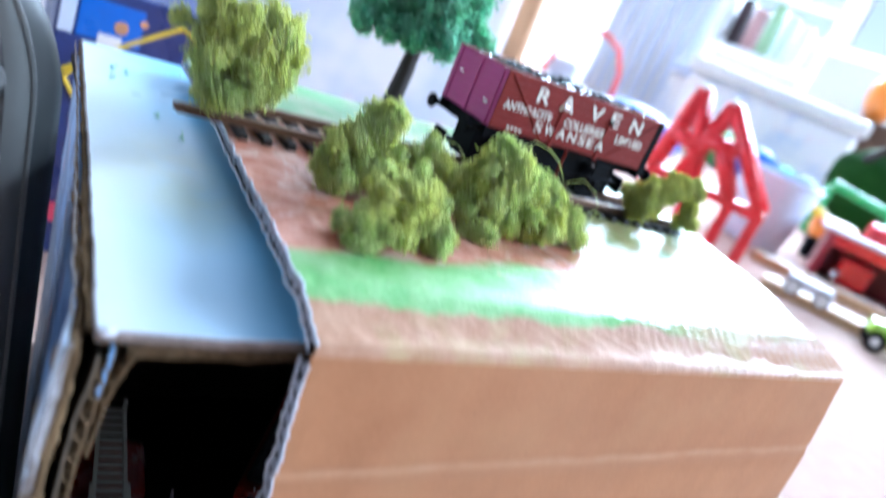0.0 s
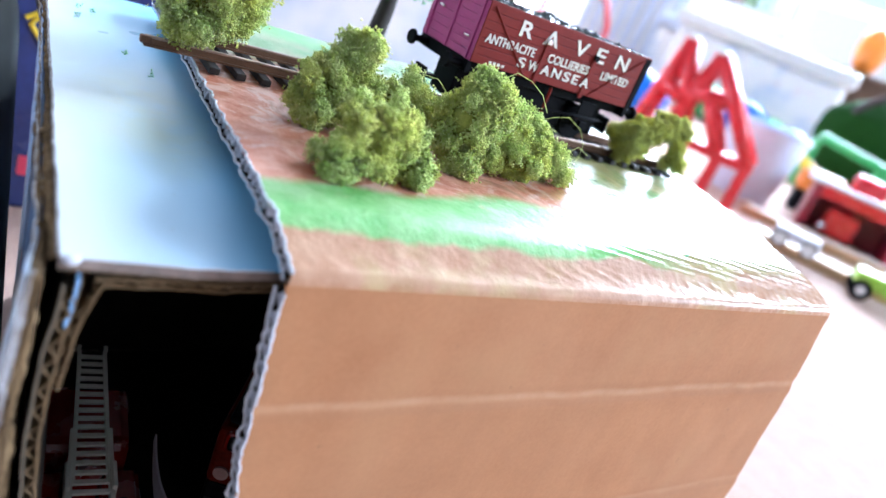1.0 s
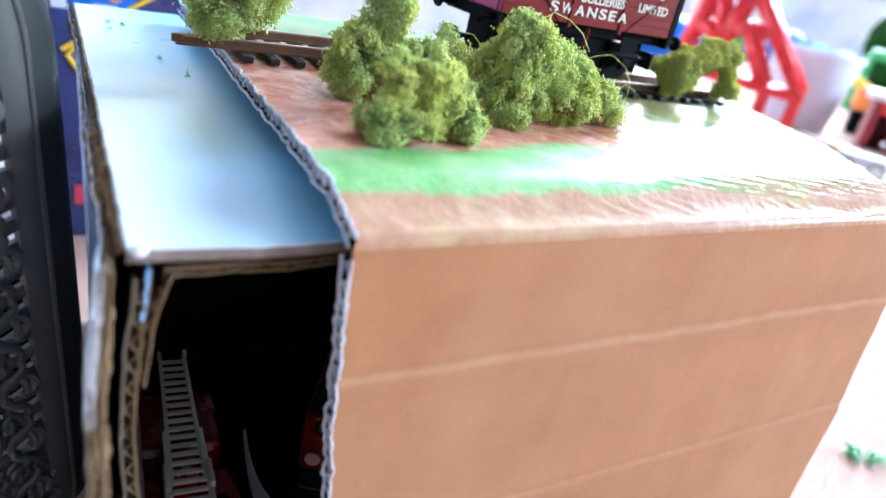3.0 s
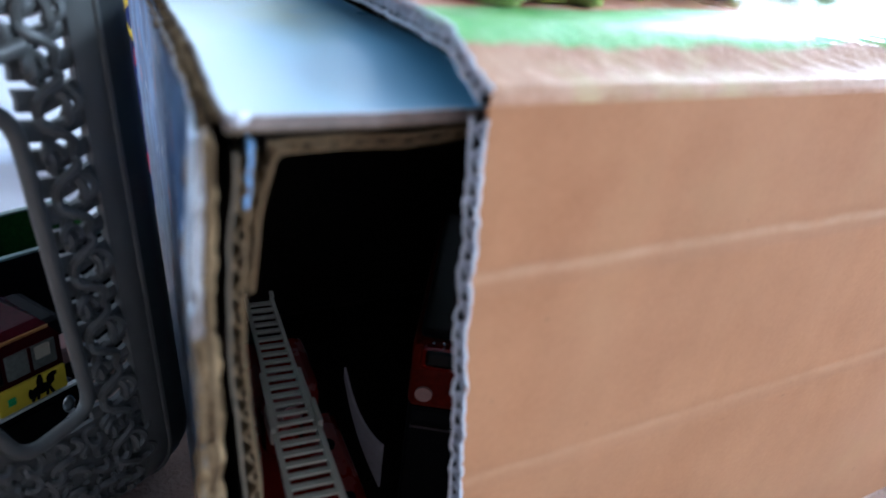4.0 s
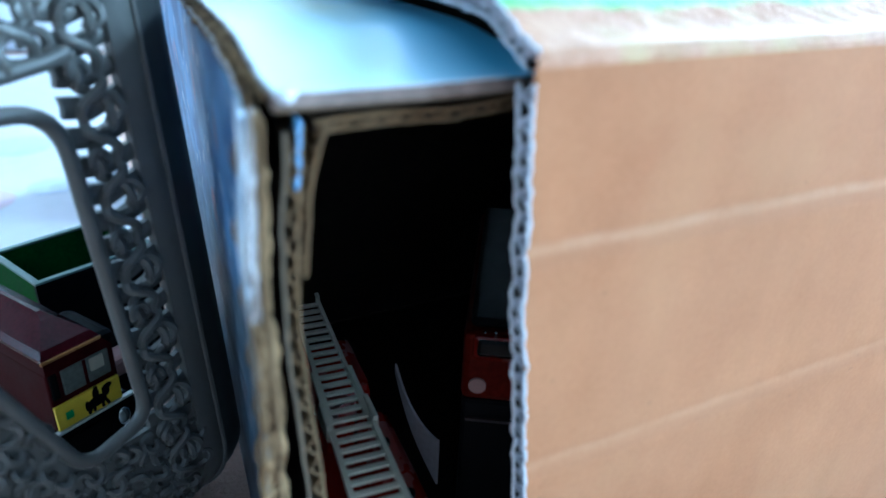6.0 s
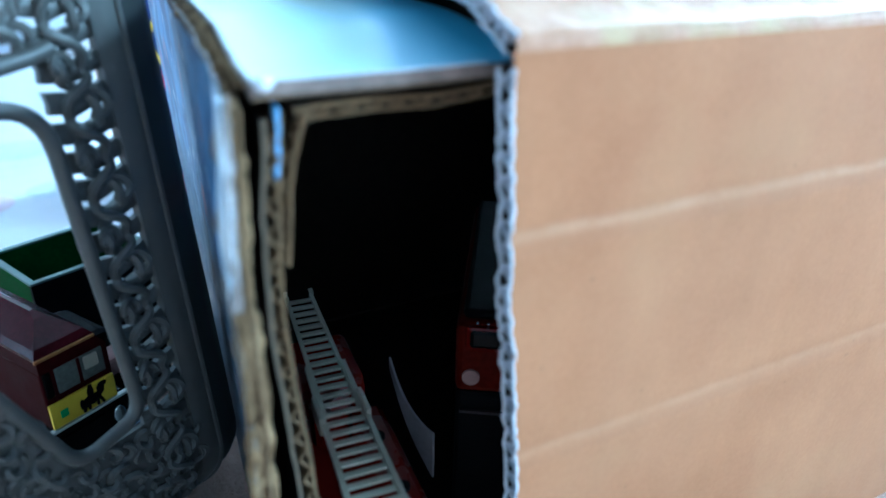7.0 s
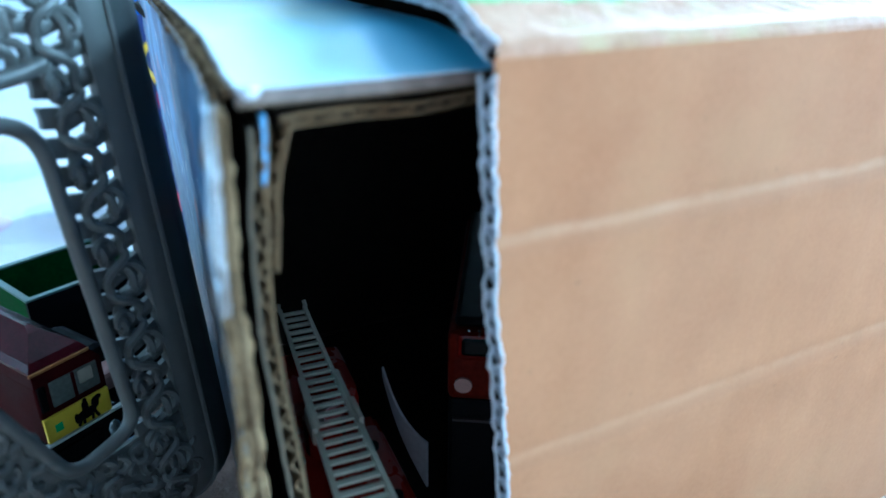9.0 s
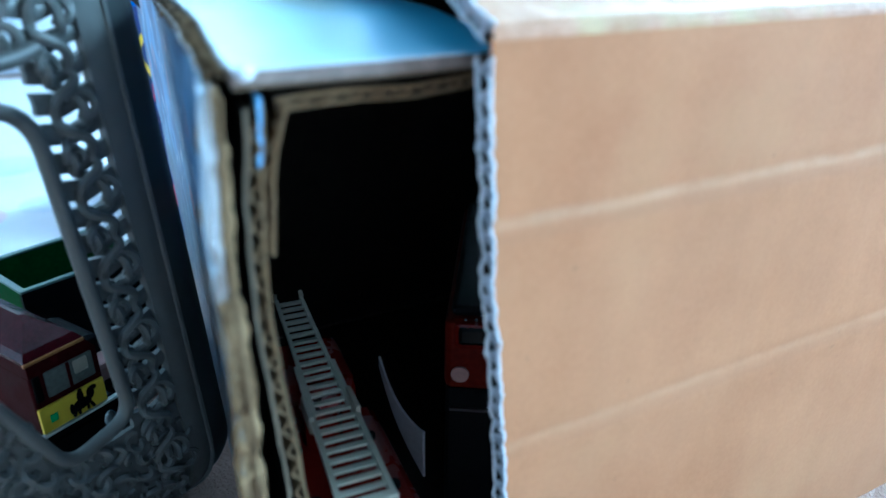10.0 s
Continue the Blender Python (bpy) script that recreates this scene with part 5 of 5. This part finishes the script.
data_part("outer_corner", *slab(lambda k, z: bk(plan[k][0], z, plan[k][1]), range(len(plan)), steps(0.52, 2.6, 10) + steps(2.8, BH, 34), (-0.7, 0.7, 0), 0, 0.12), GREY_SHADED, basket, "dark rounded outer corner", True)


def plate_top(q):
    return 4.0 if q > -2.86 else min(4.0 + (-2.86 - q) * 2.58, 10.2)


def plate_fn(q, k):
    return bk(q, 0.52 + (min(plate_top(q), 10.2) - 0.52) * k, 0.13)


data_part("lattice_plate", *slab(plate_fn, steps(-8, -3.2, 12) + steps(-3.0, -0.5, 12), steps(0, 1, 26), (0, 1, 0), 0, 0.1), GREY, basket, "backing of the scrolls", True)
rng = random.Random(31)
spare = []


def scroll(q, z, d):
    """One moulded scroll; those far along the panel stay together."""
    piece = curl_piece(q, z, rng.uniform(0.19, 0.29), rng.uniform(0, 360), rng.choice((-1, 1)) * rng.uniform(200, 300), 0.08, d)
    if q > -3.9:
        data_part("scroll", *piece, GREY, basket, "", True)
    else:
        spare.append(piece)


for row in range(9):
    for col in range(17):
        q, z = -6.6 + 0.37 * col + (0.18 if row % 2 else 0) + rng.uniform(-0.08, 0.08), 0.95 + 0.40 * row + rng.uniform(-0.07, 0.07)
        if z < plate_top(q) - 0.18 and q < -0.55:
            scroll(q, z, 0.085)
for row in range(16):
    for col in range(9):
        q, z = -6.6 + 0.40 * col + rng.uniform(-0.08, 0.08), 4.4 + 0.38 * row
        if z < plate_top(q) - 0.2 and q < -3.2:
            scroll(q, z, 0.085)
# above the opening: a straight bar and open scrollwork
tube("cross_bar", [bk(-6.4, 10.72, 0.06), bk(-3.0, 10.78, 0.06), bk(-1.6, 10.98, 0.06), bk(-1.25, 11.08, 0.06)], 0.135, GREY, basket, "straight rounded bar", 8)
for k in range(6):
    for v, f in cord_pieces(-1.95 - 0.78 * k, 0.30, 10.9, BH - 0.4, 1.42, 0.095, 0.9 * k):
        data_part("cord", v, f, GREY, basket, "", True)
for row in range(9):
    for col in range(13):
        scroll(-1.62 - 0.38 * col + rng.uniform(-0.06, 0.06), 11.25 + 0.40 * row, 0.05)
tagged(data_part("scrollwork", *joined(spare), GREY, basket, "", True), kind="stuff")
tube("top_rim", [bk(q, BH - 0.1 * (q > -0.7), 0.1) for q in (-7.5, -4, -2, -1.2, -0.7, -0.3, 0.05)], 0.22, GREY, basket, "", 8)
for q in (-6.5, -1.3):
    part("foot", box_bm(q - 0.4, q + 0.4, 2.1, 2.7, 0.0, 0.58, 0.08), GREY_SHADED, basket, "small dark foot")

# ---- toys behind the basket ----
dd = thing("toy_double_decker", "maroon toy bus with a yellow advertising panel, behind the basket", "toy bus", at=(-5.38, 7.0, -0.05), turn=BA)
bb = part("body", box_bm(-0.72, 0.98, 0.12, 3.6, 0.35, 3.50, 0.08), TINTED, dd, "dark lower deck")
up = part("upper_deck", box_bm(-0.70, 0.74, 0.04, 3.4, 3.50, 4.86, 0.05), MAROON_DULL, dd, "maroon upper deck")
dome = box_bm(-0.70, 0.74, 0.03, 3.4, 4.84, 5.26)
for q in dome.verts:
    if q.co.z > 5 and q.co.x > 0:
        q.co.x = 0.42
part("cornice", dome, MAROON_DULL, up)
rings = [(-0.76, 0.44, -0.06, 3.45, 5.20), (-0.76, 0.44, -0.06, 3.45, 5.27), (-0.66, 0.36, 0.08, 3.35, 5.38), (-0.24, 0.02, 0.66, 2.9, 5.66), (-0.14, -0.06, 0.95, 2.6, 5.72)]
verts, faces = [], []
for x0, x1, y0, y1, z in rings:
    verts += [(x0, y0, z), (x1, y0, z), (x1, y1, z), (x0, y1, z)]
for k in range(len(rings) - 1):
    for c in range(4):
        a, b = k * 4 + c, k * 4 + (c + 1) % 4
        faces.append((a, b, b + 4, a + 4))
faces += [(3, 2, 1, 0), tuple(len(verts) - 4 + c for c in range(4))]
roof_part = data_part("roof", verts, faces, MAROON_GLOSS, dd, "glossy maroon hipped roof")
part("eave", box_bm(-0.78, 0.46, -0.09, -0.05, 5.18, 5.25, 0.012), BRASS, roof_part, "gold-brown eave line")
win = part("upper_window", box_bm(-0.42, 0.60, 0.00, 0.06, 4.26, 4.84, 0.03), PALE_WINDOW, up, "window with pale seats behind it")
part("window_post", box_bm(0.02, 0.09, -0.02, 0.02, 4.26, 4.84, 0.01), MAROON_DULL, win)
part("seat", box_bm(0.16, 0.46, -0.012, 0.01, 4.50, 4.80, 0.03), IVORY, win, "cream seat behind the glass")
part("upper_window", box_bm(-0.66, -0.50, 0.00, 0.06, 4.26, 4.84, 0.03), TINTED, up)
pn = part("side_panel", box_bm(-0.70, 0.70, -0.03, 0.05, 3.56, 4.12, 0.015), YELLOW, up, "yellow advertising panel")
horse = bmesh.new()
for x, z, a, b in ((0.04, 3.81, 0.17, 0.10), (0.20, 3.92, 0.07, 0.11), (0.25, 3.99, 0.07, 0.05), (0.03, 3.95, 0.06, 0.11), (0.04, 4.05, 0.04, 0.04), (-0.13, 3.80, 0.04, 0.10)):
    ball_bm((0.10 + 1.3 * x, -0.035, 3.84 + 1.3 * (z - 3.84)), 1.0, (1.3 * a, 0.012, 1.3 * b), 2, horse)
for x0, x1 in ((-0.06, -0.12), (-0.02, -0.03), (0.13, 0.12), (0.17, 0.22)):
    rod_bm((0.10 + 1.3 * x0, -0.035, 3.75), (0.10 + 1.3 * x1, -0.035, 3.60), 0.034, 6, None, horse)
part("emblem", horse, BLACK, pn, "plain black emblem shape")
part("emblem", box_bm(-0.52, -0.36, -0.04, -0.02, 3.74, 3.92, 0.008), GREEN_TOY, pn, "plain green emblem shape")
part("white_line", box_bm(-0.76, 1.0, 0.00, 0.12, 3.44, 3.50, 0.01), WHITE_PLASTIC, bb)
part("lower_window", box_bm(-0.6, 0.45, 0.08, 0.16, 2.3, 3.2, 0.03), TINTED, bb)
part("lamp", ball_bm((0.74, 0.13, 2.95), 0.16, (1.0, 0.5, 1.5), 2), CHROME, bb, "bright metal lamp", True)
part("mudguard", rod_bm((0.62, 0.1, 2.55), (0.86, 0.1, 2.75), 0.07, 8), WHITE_PLASTIC, bb, "pale strip")
for x in (-0.55, 0.70):
    for y in (0.9, 2.8):
        part("wheel", rod_bm((x - 0.13, y, 0.42), (x + 0.13, y, 0.42), 0.42, 16), BLACK, dd)

small = thing("toy_lorry", "small dark toy lorry with a dull red bonnet", "toy lorry", at=(-5.45, 7.0, 0), turn=BA)
sb = part("body", box_bm(1.12, 1.86, 0.9, 3.4, 0.4, 3.3, 0.15), BLACK, small)
part("cabin", box_bm(1.15, 1.83, 1.5, 3.3, 3.3, 4.1, 0.2), BLACK, sb, "dark glazed cabin")
part("bonnet", box_bm(1.14, 1.84, 0.86, 1.45, 3.26, 3.75, 0.12), ROSE, sb, "dull red bonnet")
part("bumper", box_bm(1.12, 1.86, 0.80, 0.92, 1.6, 1.8, 0.04), CHROME, sb)
for x in (1.2, 1.75):
    for y in (1.4, 2.9):
        part("wheel", rod_bm((x - 0.1, y, 0.42), (x + 0.1, y, 0.42), 0.42, 16), BLACK, small)
crate = thing("green_crate", "open dark green box with pale edges behind the toy bus", "box", at=(-6.25, 11.43, 0), turn=25)
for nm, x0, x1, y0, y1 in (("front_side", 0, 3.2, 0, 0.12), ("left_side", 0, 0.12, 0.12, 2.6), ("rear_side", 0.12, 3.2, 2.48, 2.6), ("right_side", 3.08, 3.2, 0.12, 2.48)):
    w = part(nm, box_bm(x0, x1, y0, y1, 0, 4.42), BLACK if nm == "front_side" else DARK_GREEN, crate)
    part("edge", box_bm(x0 - 0.025, x1 + 0.025, y0 - 0.025, y1 + 0.025, 4.43, 4.50, 0.02), CRATE_EDGE, w, "pale grey-green edge")
part("bottom", box_bm(0.12, 3.08, 0.12, 2.48, 0, 0.15), DARK_GREEN, crate)

# ---- printed package behind the tunnel ----
pack = thing("printed_package", "navy printed cardboard package with yellow and pink shapes", "package", at=(0.35, 0, 0))
pb = part("box", box_bm(-2.75, 4.2, 24, 32, 0, 12.0, 0.15), NAVY, pack)
for pts in ([(-1.6, 9.2), (-2.1, 8.5), (-1.3, 7.3), (-0.9, 6.6)], [(-2.3, 8.7), (-1.6, 9.2), (-0.5, 10.1), (0.8, 11.0), (1.9, 11.7), (2.35, 11.5), (2.8, 10.9)]):
    tube("yellow_stroke", [(x, 23.97, z - 0.4) for x, z in pts], 0.10, YELLOW, pb, "yellow printed line", 6)
for x0, x1, z0, z1 in ((-1.6, -0.6, 6.2, 6.9), (-1.5, -0.7, 5.2, 5.9), (-1.9, -1.2, 1.6, 2.5)):
    part("pink_shape", box_bm(x0, x1, 23.93, 24.0, z0, z1, 0.03), PINK, pb, "pink printed shape")
part("pale_shape", box_bm(-2.65, -2.1, 23.93, 24.0, 9.9, 11.6, 0.03), PALE_BLUE, pb, "pale printed shape")
part("pale_shape", box_bm(-1.2, -0.3, 23.93, 24.0, 9.4, 10.2, 0.03), WHITE_PLASTIC, pb, "white printed shape")
part("blue_shape", box_bm(-2.0, 0.4, 23.95, 24.0, 9.9, 11.5, 0.03), BLUE_TOY, pb, "blue printed shape")
part("silver_shape", rod_bm((0.4, 23.93, 11.0), (0.4, 24, 11.0), 0.17, 14), CHROME, pb, "silver printed disc")
part("silver_shape", rod_bm((-0.4, 23.93, 10.6), (-0.4, 24, 10.6), 0.28, 14), CHROME, pb, "silver printed disc")

mat = thing("play_mat", "thin pale lilac play mat lying on the carpet", "play mat")
part("sheet", box_bm(-46, -2.9, 20.4, 66, 0, 0.35, 0.1), MAT, mat)
for x, y, w, m in ((-9.5, 29.5, 1.6, PINK), (-6.4, 30.5, 1.1, BLUE_TOY), (-12.5, 34, 2.2, PINK), (-8.0, 38, 1.8, LILAC)):
    part("printed_patch", rod_bm((x, y, 0.35), (x, y, 0.37), w, 16), MAT_PRINT if m is PINK else MAT_BLUE, mat, "faint printed patch")

# ---- far part of the room: local axes u to the right, w away ----
FA = -58.0


def far_thing(name, label, category, u, w, group=""):
    a = radians(58)
    return thing(name, label, category, group, at=(u * math.cos(a) + w * math.sin(a), -u * math.sin(a) + w * math.cos(a), 0), turn=FA)


def strut(name, a, b, r, mat, parent, d=0.0):
    return part(name, rod_bm((a[0], d, a[1]), (b[0], d, b[1]), r, 8), mat, parent, smooth=True)


tower = far_thing("toy_crane_tower", "red plastic toy tower with sloping legs on the carpet", "toy tower", 0, 85)
for d in (0, 3.2):
    for a, b in (((-8.3, 17.4), (-10.2, 6.5)), ((-8.3, 17.4), (-4.6, 6.2)), ((-4.3, 17.0), (-6.6, 6.2)), ((-4.3, 17.0), (4.4, 6.6)), ((-9.4, 11.6), (-5.6, 10.6)), ((-5.4, 12.0), (-1.3, 12.2)), ((-3.6, 12.6), (0.2, 6.5))):
        strut("strut", a, b, 0.95, RED, tower, d)
part("platform", box_bm(-10.6, 5.0, -0.6, 4.0, 5.6, 6.8, 0.2), RED, tower)
for x in (-10, -4.2, 0.6, 4.2):
    part("leg", box_bm(x - 0.7, x + 0.7, -0.5, 3.9, 0, 5.7, 0.15), RED, tower)
for x, z in ((-8.3, 17.4), (-4.3, 17.0)):
    part("cap", ball_bm((x, 0.6, z), 0.75, (1, 1.6, 1)), WHITE_PLASTIC, tower, "white cap", True)
    part("cross_bar", rod_bm((x, -0.2, z - 0.4), (x, 3.6, z - 0.4), 0.5, 8), RED, tower)
rng = random.Random(3)

bucket = far_thing("toy_bucket", "grey-blue plastic toy bucket lying near the shed", "bucket", 4.5, 108)
bm = bmesh.new()
bmesh.ops.create_cone(bm, cap_ends=False, segments=28, radius1=4.6, radius2=6.0, depth=10.5, matrix=Matrix.Translation((0, 0, 5.25)))
bm2 = part("shell", bm, LILAC, bucket, "", True)
tube("rim", [(6.0 * math.cos(k / 14 * math.pi), 6.0 * math.sin(k / 14 * math.pi), 10.5) for k in range(28)], 0.3, LILAC, bucket, "", 6, True)
part("base", rod_bm((0, 0, 0), (0, 0, 0.4), 4.6, 28), LILAC, bucket)

shed = far_thing("toy_engine_shed", "dark red toy shed with a slate grey roof", "toy shed", 0, 100)
part("side_wall", box_bm(13.2, 14.2, 0, 9, 0, 7, 0.1), CRIMSON, shed)
part("side_wall", box_bm(25, 26, 0, 9, 0, 7, 0.1), CRIMSON, shed)
part("rear_wall", box_bm(14.2, 25, 8.2, 9, 0, 7, 0.1), CRIMSON, shed)
part("lintel", box_bm(14.2, 25, 0, 0.8, 5.4, 7, 0.1), RED, shed)
part("roof", box_bm(12.4, 27, -0.8, 10, 7.0, 7.6, 0.15, m=Matrix.Rotation(radians(-4), 4, "X")), SLATE, shed)
eng = far_thing("toy_engine", "small red toy engine standing in the shed", "toy engine", 18.5, 103)
part("body", box_bm(-2.2, 2.2, -2, 3, 0.8, 4.4, 0.4), RED, eng)
part("buffer", ball_bm((-2.2, -2.2, 1.8), 0.7), CHROME, eng)
for x in (-1.6, 1.6):
    part("wheel", rod_bm((x, -1, 0.8), (x + 0.4, -1, 0.8), 0.8, 14), BLACK, eng)

for u0, u1, w0, lab in ((8, 24, 79, "pale beech wooden track plank on the carpet"), (6, 30, 93, "beech wooden track plank in front of the shed")):
    pl = far_thing("wooden_track", lab, "toy track", 0, w0, "wooden track planks")
    part("plank", box_bm(u0, u1, 0, 4.0, 0, 1.2, 0.15), BEECH, pl)
    for y in (0.9, 2.6):
        part("groove", box_bm(u0 + 0.2, u1 - 0.2, y, y + 0.5, 1.2, 1.23), SLATE, pl)
car = far_thing("toy_truck", "lime green toy truck with black wheels on wooden track", "toy truck", 22, 76)
part("body", box_bm(-3, 5, -1.5, 1.8, 1.4, 3.0, 0.4), LIME, car)
part("cab", box_bm(1.5, 4.5, -1.4, 1.7, 2.9, 4.4, 0.4), LIME, car)
for x in (-2.0, 3.2):
    for y in (-1.7, 1.5):
        w = part("wheel", rod_bm((x, y, 1.1), (x, y + 0.7, 1.1), 1.1, 18), BLACK, car)
        part("hub", rod_bm((x, y - 0.05, 1.1), (x, y + 0.02, 1.1), 0.5, 12), WHITE_PLASTIC, w)
rc = far_thing("toy_wagon_small", "small dark toy wagon with pale wheels on the wooden track", "toy wagon", 12.5, 78)
part("body", box_bm(-2.4, 2.6, -1, 1.4, 2.0, 3.2, 0.3), SLATE, rc)
for x in (-1.6, 1.6):
    part("wheel", rod_bm((x, -1.2, 1.9), (x, -0.6, 1.9), 0.7, 16), WHITE_PLASTIC, rc)
    part("tyre", rod_bm((x, -1.1, 1.9), (x, -0.65, 1.9), 0.9, 16), BLACK, rc)


def storage_tub(u, w, wide, deep, high, label, mat, lid):
    t = far_thing("storage_tub", label, "storage tub", u, w, "storage tubs")
    part("body", box_bm(-wide / 2, wide / 2, 0, deep, 0, high, 1.5), mat, t)
    part("lid", box_bm(-wide / 2 - 1.5, wide / 2 + 1.5, -1.5, deep + 1.5, high, high + 4.5, 1.0), lid, t, "white snap-on lid")
    return t


storage_tub(-8, 222, 50, 36, 22, "frosted plastic storage tub with a white lid on the carpet", FROST, WHITE_PLASTIC)
storage_tub(-16, 262, 60, 36, 20, "frosted storage tub with a pale lid standing behind", FROST, PALE_BLUE)
for u, w, r, m, lab in ((-3, 200, 5, BLUE_TOY, "blue plastic toy ball"), (4, 205, 4, GREEN_TOY, "green plastic toy ball"), (-9, 203, 4.5, WHITE_PLASTIC, "white plastic toy ball"), (10, 198, 4, BLUE_TOY, "small blue plastic toy ball"), (-13, 206, 5, GREEN_TOY, "dull green plastic toy ball"), (1, 198, 3, RED, "red plastic toy ball")):
    b = far_thing("toy_ball", lab, "toy ball", u, w, "toys before the tub")
    part("shell", ball_bm((0, 0, r), r, (1.2, 1, 1), 3), m, b, "", True)

hoop = far_thing("toy_hoop", "red plastic arch handle over a pale blue toy", "toy arch", -37, 130)
tube("arch", [(-8, 0, 2), (-7.6, 0, 10), (-6, 0, 15.5), (-2.5, 0, 19.3), (1.5, 0, 20), (5, 0, 18.2), (7, 0, 14), (7.4, 0, 2)], 0.6, RED, hoop, "", 8)
part("tray", box_bm(-9, 9, -4, 8, 0, 9, 1.0), PALE_BLUE, hoop)
part("dark_block", box_bm(-7, -1, 0, 6, 9, 13, 0.6), SLATE, hoop)
fab = far_thing("blue_cushion", "bright blue crumpled cushion on the carpet", "cushion", -26, 138)
part("cover", ball_bm((0, 0, 5.2), 6, (1.9, 1.0, 0.88), 3), BLUE_TOY, fab, "", True)

unit = far_thing("drawer_tower", "white plastic drawer tower with pale blue ribbed fronts", "drawer unit", -64, 290)
part("case", box_bm(-20, 20, 0, 25, 0, 70, 1), WHITE_PLASTIC, unit)
for k in range(8):
    part("rib", box_bm(-18.5 + k * 4.7, -15.3 + k * 4.7, -1.2, 0, 2, 68, 0.5), PALE_BLUE, unit)
post = far_thing("door_frame_post", "pale painted wooden door frame post", "door frame", -110, 268)
part("upright", box_bm(-5, 5, 0, 6, 0, 205, 0.8), BEECH, post)
part("trim", box_bm(-9, -5, -1, 3, 0, 205, 0.5), WHITE, post)
shelf = far_thing("book_shelf", "white shelf unit with a few books", "shelf", -30, 300)
part("side", box_bm(-25, -23, 0, 25, 0, 90, 0.3), WHITE, shelf)
part("side", box_bm(23, 25, 0, 25, 0, 90, 0.3), WHITE, shelf)
for z in (2, 36, 62, 88):
    part("board", box_bm(-23, 23, 0, 25, z, z + 2, 0.3), WHITE, shelf)
for k, m in enumerate((WHITE_PLASTIC, BARK, ROSE, SAGE, PALE_BLUE, WHITE_PLASTIC)):
    bk2 = far_thing("book", "upright closed book with a coloured spine on the shelf", "book", -46 + k * 6, 302, "books on the shelf")
    part("cover", box_bm(0, 4.5, 0, 16, 38, 58 - (k % 3) * 2, 0.2), m, bk2)

grn = far_thing("green_toy_rail", "bright green plastic toy rail on the carpet", "toy rail", 17, 150)
part("beam", box_bm(-5, 12, 0, 2.5, 9.4, 11.2, 0.6, m=Matrix.Rotation(radians(6), 4, "Y")), GREEN_TOY, grn)
for x in (-5, 8):
    part("foot", box_bm(x, x + 2, 0, 2.5, 0, 10, 0.3), GREEN_TOY, grn)
org = far_thing("orange_toy_digger", "orange and yellow plastic toy digger", "toy digger", 16, 116)
part("base", box_bm(-4, 10, 0, 5, 0, 3.5, 0.5), BLACK, org)
part("body", box_bm(-4.5, 2.5, 0, 5, 3.5, 7.0, 0.8), ORANGE, org)
part("cab", box_bm(3, 8, 0.4, 4.6, 3.5, 9, 0.6), RED, org)
part("arm", rod_bm((-3, 2, 6.5), (-7.5, 2, 8.6), 0.8, 8), YELLOW, org)
bag = far_thing("dark_bag", "dark green fabric bag slumped on the carpet", "bag", 27, 190)
cloth = ball_bm((0, 0, 11), 11, (1.3, 0.8, 1.02), 4)
for q in cloth.verts:
    q.co += q.co.normalized() * (1.3 * noise.noise(q.co * 0.16) + 0.5 * noise.noise(q.co * 0.5))
    q.co.z = max(q.co.z, 0.0)
part("cloth", cloth, DARK_GREEN, bag, "", True)
strap = [(-9 + 18 * k / 12, -6.5, 17 + 7 * math.sin(math.pi * k / 12)) for k in range(13)]
tube("strap", strap, 0.8, BARK, bag, "dark strap", 6)
crate_far = far_thing("brown_carton", "dark brown carton standing behind the tubs", "carton", 19, 262)
part("body", box_bm(-11, 13, 0, 16, 0, 29, 0.6), DARK_CARD, crate_far)
part("flap", box_bm(-11, 13, -5, 0, 28.2, 28.8, 0.1), DARK_CARD, crate_far)
teddy = far_thing("orange_cushion", "orange cushion propped on the brown carton", "cushion", 17, 266)
puff = ball_bm((2.5, 0, 36), 6.6, (0.75, 0.6, 1.2), 3)
for q in puff.verts:
    q.co += q.co.normalized() * (2.4 * noise.noise(q.co * 0.22) + 0.8 * noise.noise(q.co * 0.6))
    q.co.z = max(q.co.z, 29.0)
part("cover", puff, ORANGE, teddy, "", True)

# pale storage tub behind the tunnel, with pastel things in it
pale = thing("storage_tub", "frosted pale storage tub with pastel toys inside, behind the tunnel", "storage tub", "storage tubs", at=(15, 60, 0), turn=-20)
part("body", box_bm(-30, 24, 0, 30, 0, 26, 1.2), FROST, pale)
part("lid", box_bm(-31, 25, -1, 31, 26, 29, 0.8), WHITE_PLASTIC, pale)
# green crumbs spilt on the carpet beside the tunnel
for x, y in ((24.6, 1.6), (25.3, 1.2)):
    v, f = foam_clump([((x, y, 0.18), (0.30, 0.24, 0.14))], 60, int(x * 7), (0.03, 0.09), 6)
    v[:, 2] = np.maximum(v[:, 2], 0.0)
    tagged(np_part("foam_crumb", v, f, FOAM_TREE), "dark green foam crumbs spilt on the carpet", "crumb", "loose crumbs")
